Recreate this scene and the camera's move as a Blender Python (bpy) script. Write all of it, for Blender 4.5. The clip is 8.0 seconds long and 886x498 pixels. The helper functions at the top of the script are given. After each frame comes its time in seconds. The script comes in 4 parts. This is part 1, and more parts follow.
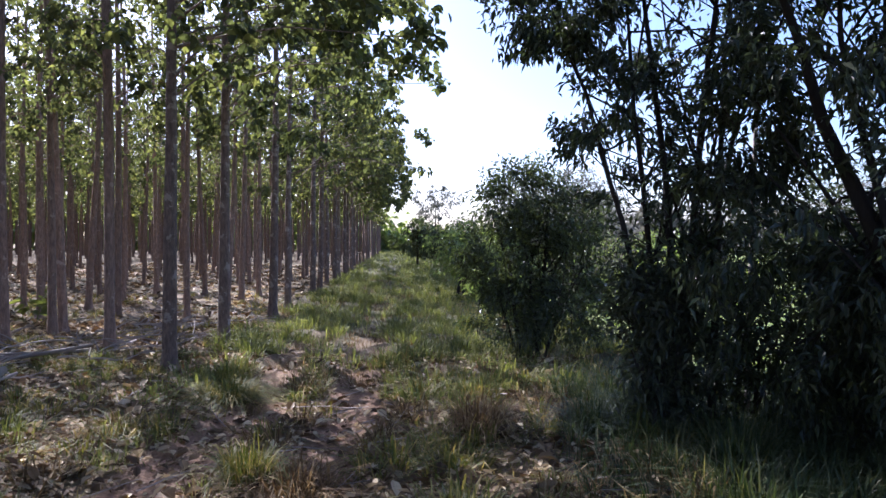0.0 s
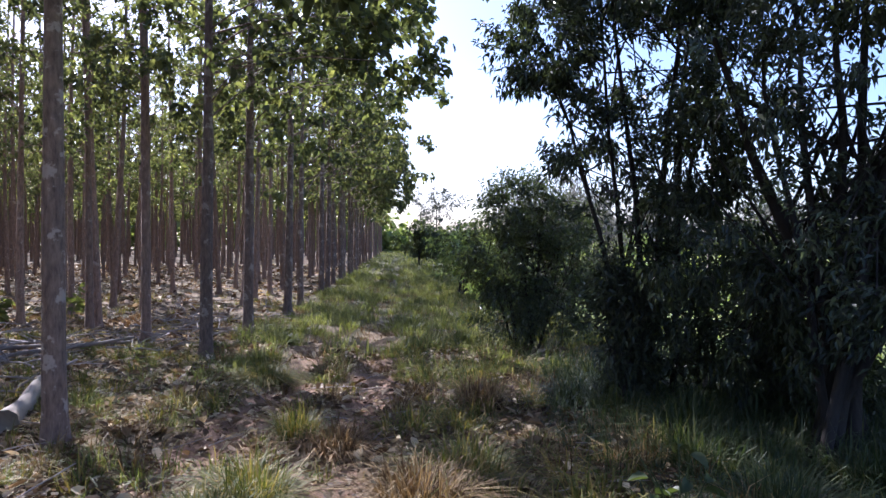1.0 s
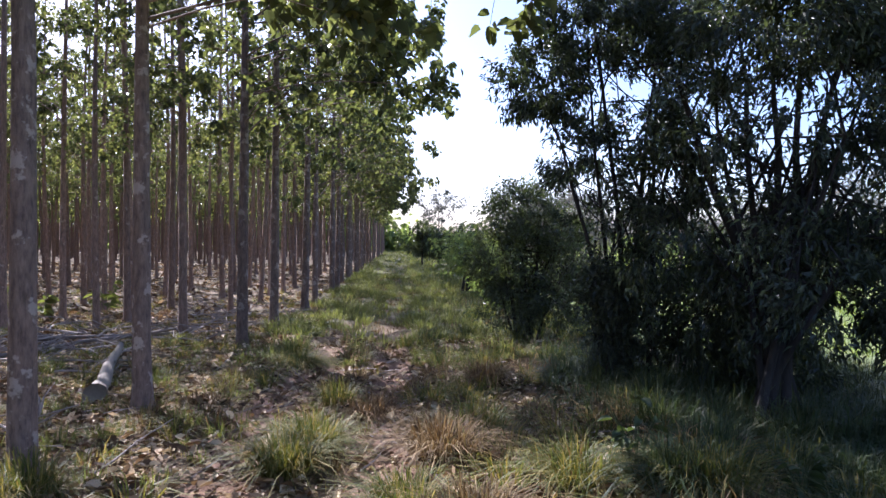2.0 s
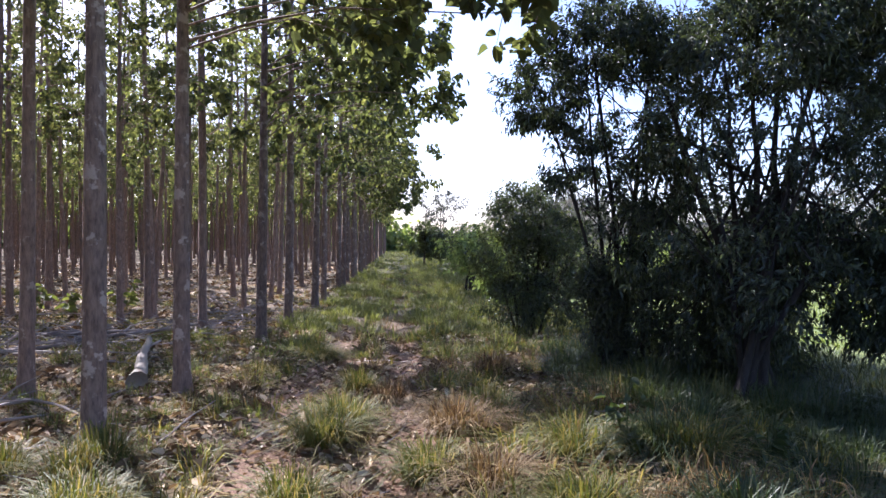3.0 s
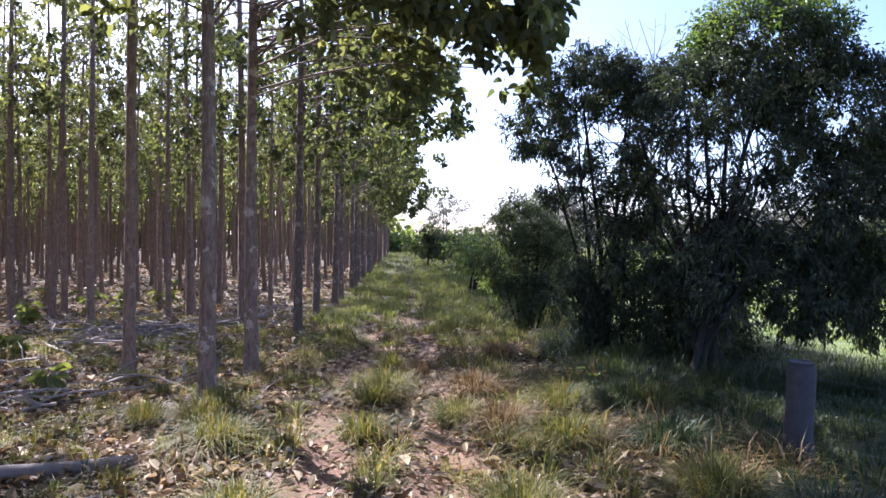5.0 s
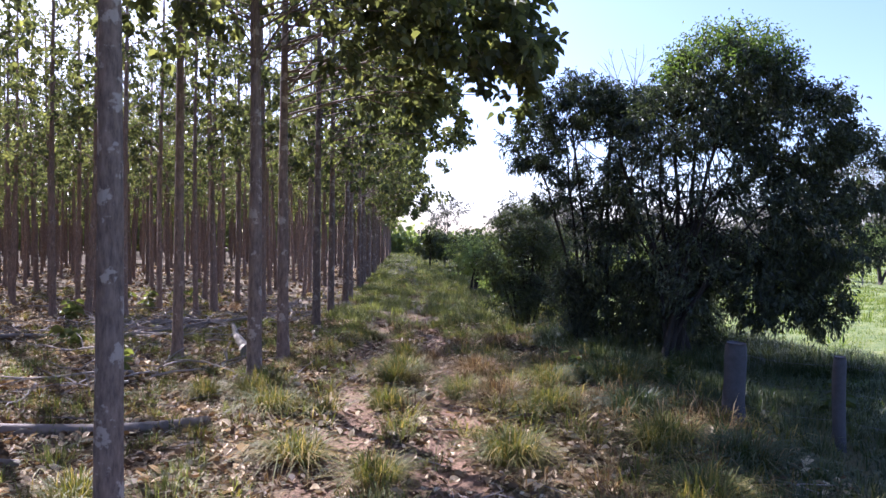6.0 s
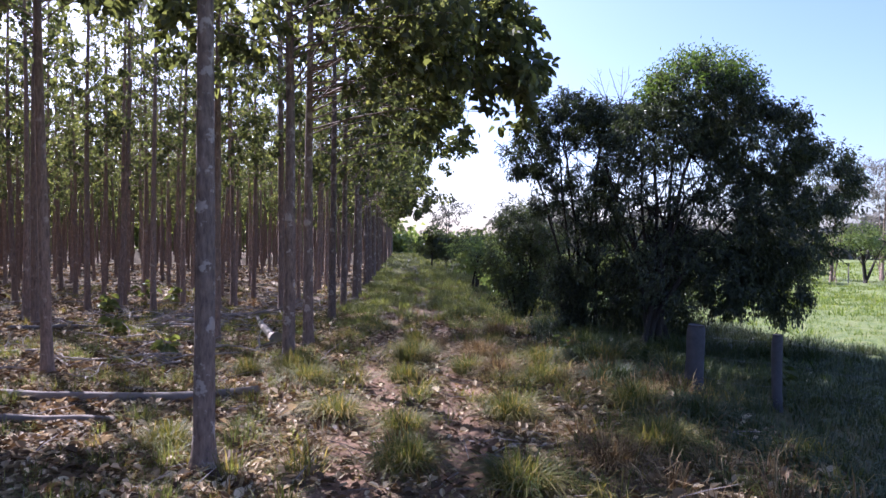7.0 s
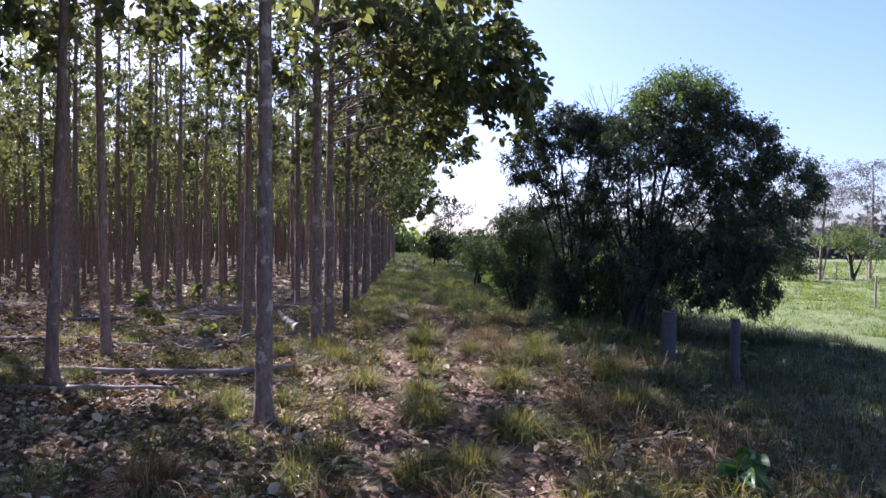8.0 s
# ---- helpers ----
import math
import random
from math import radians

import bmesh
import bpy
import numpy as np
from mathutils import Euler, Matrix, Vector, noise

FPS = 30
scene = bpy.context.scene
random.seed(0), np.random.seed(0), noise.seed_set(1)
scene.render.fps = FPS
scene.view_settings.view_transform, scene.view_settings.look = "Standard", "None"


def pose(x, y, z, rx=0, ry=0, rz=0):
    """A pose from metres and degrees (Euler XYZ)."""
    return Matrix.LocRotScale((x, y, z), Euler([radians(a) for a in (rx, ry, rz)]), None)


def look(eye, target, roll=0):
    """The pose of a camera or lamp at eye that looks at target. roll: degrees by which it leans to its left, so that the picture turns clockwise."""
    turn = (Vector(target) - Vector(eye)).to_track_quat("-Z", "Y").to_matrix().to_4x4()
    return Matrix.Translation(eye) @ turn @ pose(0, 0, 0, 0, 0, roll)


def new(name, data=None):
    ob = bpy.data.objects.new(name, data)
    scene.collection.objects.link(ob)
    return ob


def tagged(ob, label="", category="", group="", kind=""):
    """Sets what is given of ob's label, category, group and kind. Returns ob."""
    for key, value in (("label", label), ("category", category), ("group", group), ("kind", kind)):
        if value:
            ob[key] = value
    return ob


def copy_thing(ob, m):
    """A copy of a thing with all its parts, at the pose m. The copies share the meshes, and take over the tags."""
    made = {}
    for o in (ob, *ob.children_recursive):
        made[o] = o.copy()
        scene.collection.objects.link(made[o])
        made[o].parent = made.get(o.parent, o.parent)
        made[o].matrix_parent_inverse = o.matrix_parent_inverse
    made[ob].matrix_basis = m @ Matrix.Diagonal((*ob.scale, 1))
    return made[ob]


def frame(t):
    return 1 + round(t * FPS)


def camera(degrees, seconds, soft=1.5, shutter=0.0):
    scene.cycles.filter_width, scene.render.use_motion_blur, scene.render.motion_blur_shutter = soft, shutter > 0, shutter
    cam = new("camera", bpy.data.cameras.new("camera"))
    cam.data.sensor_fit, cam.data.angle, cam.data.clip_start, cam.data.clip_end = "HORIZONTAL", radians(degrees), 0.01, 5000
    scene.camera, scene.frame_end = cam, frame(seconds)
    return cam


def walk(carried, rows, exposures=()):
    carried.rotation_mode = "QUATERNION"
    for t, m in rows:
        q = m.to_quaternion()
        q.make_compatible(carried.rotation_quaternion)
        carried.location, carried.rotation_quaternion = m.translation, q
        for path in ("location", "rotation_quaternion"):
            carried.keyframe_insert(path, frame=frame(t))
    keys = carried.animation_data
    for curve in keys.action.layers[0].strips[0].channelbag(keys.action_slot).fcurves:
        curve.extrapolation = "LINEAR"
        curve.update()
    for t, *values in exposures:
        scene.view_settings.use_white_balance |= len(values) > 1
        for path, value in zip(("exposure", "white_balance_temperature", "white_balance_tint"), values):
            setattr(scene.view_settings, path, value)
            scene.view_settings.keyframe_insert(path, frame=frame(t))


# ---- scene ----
cam = camera(63.2, 8.0)
METRES, EYE, TILT, LEAN, TURN = 12.945, 2.2, 0.0, 0.0, -3.0
ROWS = [
    (0.0, 0.0, 0.0, 0.0, 0.01, -1.03, -0.36),
    (0.5, -0.0027, -0.0574, 0.004, 0.0, -1.03, -0.43),
    (1.0, -0.0072, -0.1227, 0.0064, -0.0, -1.02, -0.43),
    (1.5, -0.0141, -0.1973, 0.0095, 0.01, -1.04, -0.47),
    (3.0, -0.0341, -0.3344, 0.013, 0.03, -1.04, -0.54),
    (3.5, -0.0388, -0.3593, 0.0136, 0.02, -1.04, -0.54),
    (4.0, -0.0444, -0.4035, 0.0156, 0.01, -1.06, -0.55),
    (4.5, -0.0515, -0.4642, 0.0205, 0.02, -1.05, -0.54),
    (6.0, -0.0673, -0.6907, 0.0336, 0.03, -1.01, -0.53),
    (6.5, -0.0723, -0.7673, 0.0332, 0.03, -1.0, -0.52),
    (7.0, -0.0793, -0.8421, 0.0334, 0.03, -0.99, -0.52),
    (7.5, -0.0875, -0.9162, 0.0328, 0.06, -0.96, -0.51),
    (8.0, -0.0922, -0.9941, 0.0323, 0.08, -0.97, -0.5),
]
walk(cam, [(t, pose(0, 0, EYE, TILT, LEAN, TURN) @ pose(METRES * x, METRES * y, METRES * z, 90 + pitch, roll, yaw)) for t, x, y, z, yaw, pitch, roll in ROWS],
     exposures=[(0.0, 1.66, 5120, 26), (1.5, 1.66, 5140, 27), (3.0, 1.83, 5240, 28), (4.5, 1.94, 5220, 29), (6.0, 1.73, 5150, 31), (8.0, 1.42, 5100, 33)])

# ---- world and sun ----
SUN_AZ, SUN_EL = -35.6, 39.0
world = bpy.data.worlds.new("sky")
world.use_nodes = True
scene.world = world
wn = world.node_tree.nodes
sky = wn.new("ShaderNodeTexSky")
sky.sky_type, sky.sun_disc = "NISHITA", False
sky.sun_elevation, sky.sun_rotation = radians(SUN_EL), radians(SUN_AZ)
sky.air_density, sky.dust_density, sky.ozone_density = 0.9, 1.7, 1.0
wn["Background"].inputs["Strength"].default_value = 0.079
world.node_tree.links.new(sky.outputs[0], wn["Background"].inputs["Color"])
sun = new("sun", bpy.data.lights.new("sun", "SUN"))
sun.data.energy, sun.data.angle, sun.data.color = 5.0, radians(0.55), (1.0, 0.91, 0.75)
to_sun = Vector((math.sin(radians(SUN_AZ)) * math.cos(radians(SUN_EL)), math.cos(radians(SUN_AZ)) * math.cos(radians(SUN_EL)), math.sin(radians(SUN_EL))))
sun.matrix_world = look(to_sun * 60, (0, 0, 0))


# ---- materials ----
def material(name):
    m = bpy.data.materials.new(name)
    m.use_nodes = True
    return m, m.node_tree.nodes, m.node_tree.links


def ramp(nodes, links, source, stops):
    r = nodes.new("ShaderNodeValToRGB")
    while len(r.color_ramp.elements) < len(stops):
        r.color_ramp.elements.new(0.5)
    for e, (p, c) in zip(r.color_ramp.elements, stops):
        e.position, e.color = p, (*c, 1)
    links.new(source, r.inputs[0])
    return r.outputs[0]


def noise_tex(nodes, links, scale, detail=6, vector=None, rough=0.6):
    n = nodes.new("ShaderNodeTexNoise")
    n.inputs["Scale"].default_value, n.inputs["Detail"].default_value, n.inputs["Roughness"].default_value = scale, detail, rough
    if vector:
        links.new(vector, n.inputs["Vector"])
    return n.outputs["Fac"]


def mixed(nodes, links, fac, a, b, kind="MIX"):
    m = nodes.new("ShaderNodeMix")
    m.data_type, m.blend_type = "RGBA", kind
    for value, socket in ((fac, m.inputs[0]), (a, m.inputs[6]), (b, m.inputs[7])):
        if isinstance(value, float):
            socket.default_value = value
        elif isinstance(value, tuple):
            socket.default_value = (*value, 1)
        else:
            links.new(value, socket)
    return m.outputs[2]


def maths(nodes, links, op, a, b=0.0, c=0.0):
    m = nodes.new("ShaderNodeMath")
    m.operation = op
    for value, socket in zip((a, b, c), m.inputs):
        if isinstance(value, (int, float)):
            socket.default_value = value
        else:
            links.new(value, socket)
    return m.outputs[0]


def bump(nodes, links, height, strength, distance):
    b = nodes.new("ShaderNodeBump")
    b.inputs["Strength"].default_value, b.inputs["Distance"].default_value = strength, distance
    links.new(height, b.inputs["Height"])
    links.new(b.outputs[0], nodes["Principled BSDF"].inputs["Normal"])


def bark(name, dark, mid, pale, pale_at, stretch=0.25, scale=9.0):
    m, n, l = material(name)
    co = n.new("ShaderNodeTexCoord").outputs["Object"]
    mp = n.new("ShaderNodeMapping")
    mp.inputs["Scale"].default_value = (1, 1, stretch)
    l.new(co, mp.inputs["Vector"])
    grain = noise_tex(n, l, scale * 2.5, 8, mp.outputs[0], 0.7)
    blotch = noise_tex(n, l, scale * 0.6, 4, co)
    col = ramp(n, l, grain, [(0.3, dark), (0.62, mid)])
    lichen = ramp(n, l, blotch, [(pale_at, (0, 0, 0)), (pale_at + 0.05, (1, 1, 1))])
    col = mixed(n, l, maths(n, l, "MULTIPLY", lichen, 0.75), col, pale)
    tint = n.new("ShaderNodeObjectInfo").outputs["Random"]
    col = mixed(n, l, 1.0, col, ramp(n, l, tint, [(0.0, (0.75, 0.72, 0.7)), (1.0, (1.15, 1.1, 1.08))]), "MULTIPLY")
    l.new(col, n["Principled BSDF"].inputs["Base Color"])
    n["Principled BSDF"].inputs["Roughness"].default_value = 0.88
    bump(n, l, grain, 0.7, 0.02)
    return m


def foliage(name, stops, rough=0.45, through_share=0.35, glow=(1.25, 1.35, 0.5), spec=0.4):
    """Leaves: a coat that reflects, and a share of the light let through the blade."""
    m, n, l = material(name)
    isl = n.new("ShaderNodeNewGeometry").outputs["Random Per Island"]
    tint = n.new("ShaderNodeObjectInfo").outputs["Random"]
    co = n.new("ShaderNodeTexCoord").outputs["Object"]
    patch = noise_tex(n, l, 0.9, 2, co)
    mixv = maths(n, l, "ADD", maths(n, l, "MULTIPLY", isl, 0.65), maths(n, l, "MULTIPLY", patch, 0.45))
    col = ramp(n, l, mixv, stops)
    col = mixed(n, l, 1.0, col, ramp(n, l, tint, [(0.0, (0.82, 0.86, 0.8)), (1.0, (1.15, 1.1, 1.05))]), "MULTIPLY")
    p = n["Principled BSDF"]
    l.new(col, p.inputs["Base Color"])
    p.inputs["Roughness"].default_value = rough
    p.inputs["Specular IOR Level"].default_value = spec
    tr = n.new("ShaderNodeBsdfTranslucent")
    l.new(mixed(n, l, 1.0, col, glow, "MULTIPLY"), tr.inputs["Color"])
    mx = n.new("ShaderNodeMixShader")
    mx.inputs[0].default_value = through_share
    l.new(p.outputs[0], mx.inputs[1])
    l.new(tr.outputs[0], mx.inputs[2])
    l.new(mx.outputs[0], n["Material Output"].inputs["Surface"])
    return m


def plain(name, a, b, rough=0.85, scale=8.0, depth=0.01):
    m, n, l = material(name)
    co = n.new("ShaderNodeTexCoord").outputs["Object"]
    f = noise_tex(n, l, scale, 8, co, 0.65)
    isl = n.new("ShaderNodeNewGeometry").outputs["Random Per Island"]
    v = maths(n, l, "ADD", maths(n, l, "MULTIPLY", f, 0.7), maths(n, l, "MULTIPLY", isl, 0.35))
    l.new(ramp(n, l, v, [(0.25, a), (0.75, b)]), n["Principled BSDF"].inputs["Base Color"])
    n["Principled BSDF"].inputs["Roughness"].default_value = rough
    bump(n, l, f, 0.5, depth)
    return m


def ground_material():
    m, n, l = material("earth_and_litter")
    co = n.new("ShaderNodeTexCoord").outputs["Object"]
    xyz = n.new("ShaderNodeSeparateXYZ")
    l.new(co, xyz.inputs[0])
    big = noise_tex(n, l, 0.35, 5, co)
    mid = noise_tex(n, l, 2.2, 6, co, 0.7)
    fine = noise_tex(n, l, 30.0, 6, co, 0.75)
    soil = ramp(n, l, fine, [(0.3, (0.10, 0.05, 0.03)), (0.5, (0.23, 0.132, 0.074)), (0.7, (0.42, 0.272, 0.158))])
    litter = ramp(n, l, fine, [(0.3, (0.045, 0.027, 0.013)), (0.5, (0.14, 0.088, 0.042)), (0.72, (0.34, 0.235, 0.12))])
    turf = ramp(n, l, fine, [(0.3, (0.042, 0.044, 0.013)), (0.7, (0.14, 0.128, 0.04))])
    field = ramp(n, l, mid, [(0.3, (0.085, 0.12, 0.028)), (0.5, (0.15, 0.19, 0.046)), (0.7, (0.25, 0.245, 0.085))])
    # two worn wheel tracks
    wob = maths(n, l, "MULTIPLY", maths(n, l, "SUBTRACT", mid, 0.5), 1.3)
    s1 = maths(n, l, "MULTIPLY", maths(n, l, "SINE", maths(n, l, "MULTIPLY", xyz.outputs[1], 0.8)), -0.12)
    s2 = maths(n, l, "MULTIPLY", maths(n, l, "SINE", maths(n, l, "MULTIPLY", xyz.outputs[1], 2.3)), -0.07)
    x = maths(n, l, "ADD", maths(n, l, "ADD", xyz.outputs[0], maths(n, l, "MULTIPLY", wob, 0.35)), maths(n, l, "ADD", s1, s2))
    t1 = maths(n, l, "ABSOLUTE", maths(n, l, "ADD", x, 2.08))
    t2 = maths(n, l, "ABSOLUTE", maths(n, l, "ADD", x, 0.76))
    near = maths(n, l, "MINIMUM", t1, t2)
    fade = maths(n, l, "MULTIPLY", maths(n, l, "SUBTRACT", 22.0, xyz.outputs[1]), 0.08)
    fade.node.use_clamp = True
    track = ramp(n, l, near, [(0.3, (1, 1, 1)), (0.56, (0, 0, 0))])
    worn = ramp(n, l, noise_tex(n, l, 1.1, 5, co, 0.75), [(0.34, (0.5, 0.5, 0.5)), (0.48, (1, 1, 1))])
    track = maths(n, l, "MULTIPLY", maths(n, l, "MULTIPLY", track, worn), fade)
    patch = ramp(n, l, big, [(0.42, (0, 0, 0)), (0.6, (1, 1, 1))])
    col = mixed(n, l, maths(n, l, "MULTIPLY", patch, 0.6), litter, turf)
    lane = maths(n, l, "MULTIPLY", maths(n, l, "ADD", xyz.outputs[0], 4.2), 0.7)
    lane.node.use_clamp = True
    ahead = maths(n, l, "MULTIPLY", maths(n, l, "SUBTRACT", xyz.outputs[1], 9.0), 0.12)
    ahead.node.use_clamp = True
    col = mixed(n, l, maths(n, l, "MULTIPLY", maths(n, l, "MULTIPLY", lane, ahead), 0.75), col, turf)
    verge = maths(n, l, "MULTIPLY", maths(n, l, "SUBTRACT", xyz.outputs[0], 1.3), 1.2)
    verge.node.use_clamp = True
    col = mixed(n, l, maths(n, l, "MULTIPLY", verge, 0.8), col, turf)
    col = mixed(n, l, track, col, soil)
    right = maths(n, l, "MULTIPLY", maths(n, l, "SUBTRACT", maths(n, l, "ADD", xyz.outputs[0], wob), 4.4), 0.7)
    right.node.use_clamp = True
    col = mixed(n, l, right, col, field)
    l.new(col, n["Principled BSDF"].inputs["Base Color"])
    n["Principled BSDF"].inputs["Roughness"].default_value = 0.95
    bump(n, l, maths(n, l, "ADD", fine, mid), 0.8, 0.05)
    return m


M_BARK = bark("teak_bark", (0.075, 0.052, 0.04), (0.255, 0.185, 0.142), (0.46, 0.395, 0.33), 0.56)
M_BARK_BROWN = bark("brown_teak_bark", (0.095, 0.066, 0.051), (0.315, 0.22, 0.163), (0.44, 0.36, 0.29), 0.6)
# bark darkened so the stems carry the shade of their crowns in colour
M_BARK_SHADED = bark("shade_dark_bark", (0.016, 0.013, 0.01), (0.04, 0.032, 0.025), (0.065, 0.056, 0.045), 0.66)
M_TEAK = foliage("teak_leaf", [(0.15, (0.056, 0.063, 0.042)), (0.45, (0.098, 0.107, 0.058)), (0.72, (0.155, 0.163, 0.072)), (0.94, (0.3, 0.285, 0.12))], 0.42, 0.47, (1.32, 1.4, 0.68))
M_DARKLEAF = foliage("glossy_dark_leaf", [(0.15, (0.032, 0.039, 0.03)), (0.5, (0.056, 0.067, 0.044)), (0.75, (0.088, 0.102, 0.056)), (0.93, (0.13, 0.145, 0.07))], 0.42, 0.32, (1.05, 1.15, 0.6), 0.5)
M_TOPLEAF = foliage("top_leaf", [(0.15, (0.05, 0.085, 0.025)), (0.5, (0.09, 0.14, 0.04)), (0.85, (0.17, 0.22, 0.065))], 0.42, 0.45, spec=0.45)
M_BUSH = foliage("bush_leaf", [(0.15, (0.042, 0.054, 0.035)), (0.6, (0.075, 0.092, 0.053)), (0.95, (0.13, 0.15, 0.078))], 0.33, 0.34, spec=0.55)
M_PALEBUSH = foliage("pale_bush_leaf", [(0.15, (0.14, 0.185, 0.085)), (0.6, (0.23, 0.28, 0.125)), (0.95, (0.34, 0.37, 0.17))], 0.5, 0.35)
# pale grey leaf; the haze over the distant trees is put into its colour
M_GREYLEAF = foliage("hazy_grey_leaf", [(0.15, (0.12, 0.12, 0.10)), (0.6, (0.2, 0.19, 0.17)), (0.95, (0.28, 0.26, 0.24))], 0.6, 0.3, (1.0, 1.0, 0.9))
M_GRASS = foliage("green_grass", [(0.12, (0.054, 0.072, 0.019)), (0.4, (0.105, 0.122, 0.03)), (0.64, (0.18, 0.17, 0.045)), (0.84, (0.34, 0.262, 0.096)), (1.0, (0.56, 0.46, 0.22))], 0.6, 0.38, (1.25, 1.2, 0.6), 0.22)
# grass colour darkened to stand for the shade by the evergreens and fence
M_SHADEGRASS = foliage("shade_dark_rank_grass", [(0.12, (0.026, 0.043, 0.016)), (0.5, (0.05, 0.072, 0.026)), (0.8, (0.095, 0.108, 0.044)), (0.95, (0.22, 0.19, 0.1))], 0.5, 0.3)
M_WEED = foliage("weed_leaf", [(0.15, (0.04, 0.09, 0.025)), (0.6, (0.07, 0.14, 0.035)), (0.95, (0.13, 0.2, 0.05))], 0.35, 0.35, (1.2, 1.3, 0.6))
M_LANE = foliage("lane_grass", [(0.15, (0.082, 0.092, 0.036)), (0.6, (0.162, 0.175, 0.07)), (0.95, (0.32, 0.305, 0.14))], 0.6, 0.4, spec=0.25)
M_PASTURE = foliage("pasture_grass", [(0.15, (0.06, 0.095, 0.022)), (0.55, (0.135, 0.185, 0.045)), (0.95, (0.3, 0.32, 0.095))], 0.6, 0.4, spec=0.2)
M_STRAW = foliage("dry_grass", [(0.15, (0.085, 0.048, 0.024)), (0.45, (0.135, 0.09, 0.04)), (0.72, (0.27, 0.185, 0.088)), (1.0, (0.6, 0.48, 0.27))], 0.65, 0.3, (1.1, 1.0, 0.75), 0.2)
M_LITTER = foliage("dry_leaf", [(0.18, (0.06, 0.032, 0.014)), (0.45, (0.155, 0.09, 0.04)), (0.62, (0.29, 0.188, 0.095)), (0.8, (0.74, 0.58, 0.38))], 0.7, 0.15, (1.1, 1.0, 0.8))
M_STICK = plain("dead_wood", (0.16, 0.125, 0.10), (0.38, 0.32, 0.27), 0.85, 12.0)
M_LOG = plain("barked_log", (0.10, 0.078, 0.062), (0.27, 0.215, 0.175), 0.85, 7.0)
M_CUT = plain("cut_wood", (0.17, 0.14, 0.10), (0.30, 0.25, 0.185), 0.8, 20.0)
M_POST = plain("weathered_post", (0.032, 0.03, 0.034), (0.085, 0.08, 0.085), 0.9, 14.0)
M_WIRE = plain("fence_wire", (0.09, 0.085, 0.08), (0.2, 0.19, 0.18), 0.5, 30.0, 0.001)
M_MOUND = plain("red_earth_mound", (0.12, 0.07, 0.05), (0.24, 0.15, 0.105), 0.95, 9.0, 0.03)
M_GROUND = ground_material()


# ---- mesh helpers ----
def rng(seed):
    return np.random.default_rng(seed)


def mesh_from(name, verts, faces, mat, smooth=False):
    me = bpy.data.meshes.new(name)
    me.from_pydata([tuple(v) for v in verts], [], faces)
    me.materials.append(mat)
    if smooth:
        me.polygons.foreach_set("use_smooth", [True] * len(me.polygons))
    me.update()
    return me


def part(name, me, parent, label=""):
    ob = new(name, me)
    ob.parent = parent
    return tagged(ob, label) if label else ob


def rise(x, y):
    """Height of the ground."""
    x, y = np.asarray(x, float), np.asarray(y, float)
    z = -0.32 * np.clip((y - 6) / 18, 0, 1) ** 1.3
    z = z + 0.035 * np.sin(x * 1.3 + 0.7 * np.sin(y * 0.6)) * np.sin(y * 0.9 + 1) + 0.02 * np.sin(x * 3.7 + y * 2.1) * np.sin(y * 3.1 - x * 1.7)
    z = z + 0.012 * np.sin(x * 8.3 + 2 * np.sin(y * 2.2)) * np.sin(y * 7.1 + 2 * np.sin(x * 1.9))
    lane = np.clip((y - 9) / 5, 0, 1) * np.clip((x + 5) / 2, 0, 1) * np.clip((80 - y) / 30, 0, 1)
    z = z + lane * 0.075 * np.sin(x * 1.9 + 1.7 * np.sin(y * 0.7)) * np.sin(y * 1.55 + 1.4 * np.sin(x * 1.1 + 0.4))
    on = np.clip((24 - y) / 10, 0, 1)
    wob = 0.12 * np.sin(y * 0.8) + 0.07 * np.sin(y * 2.3)
    z = z + 0.15 * np.exp(-((y - 2.0) / 4.0) ** 2) * np.clip((x + 4.6) / 1.6, 0, 1) * np.clip((7 - x) / 3, 0, 1)
    z = z + 0.13 * np.exp(-((x - 2.0) / 1.1) ** 2 - ((y - 1.5) / 5.0) ** 2)
    for c in (-2.08, -0.76):
        z = z - 0.07 * on * np.exp(-((x - c - wob) / 0.25) ** 2)
    return z


def frames_of(d):
    """Two unit vectors across each direction."""
    ref = np.where(np.abs(d[:, 2:3]) > 0.95, np.array([[1.0, 0, 0]]), np.array([[0, 0, 1.0]]))
    side = np.cross(d, ref)
    side /= np.linalg.norm(side, axis=1, keepdims=True) + 1e-9
    return side, np.cross(side, d)


def unit(v):
    return v / (np.linalg.norm(v, axis=-1, keepdims=True) + 1e-9)


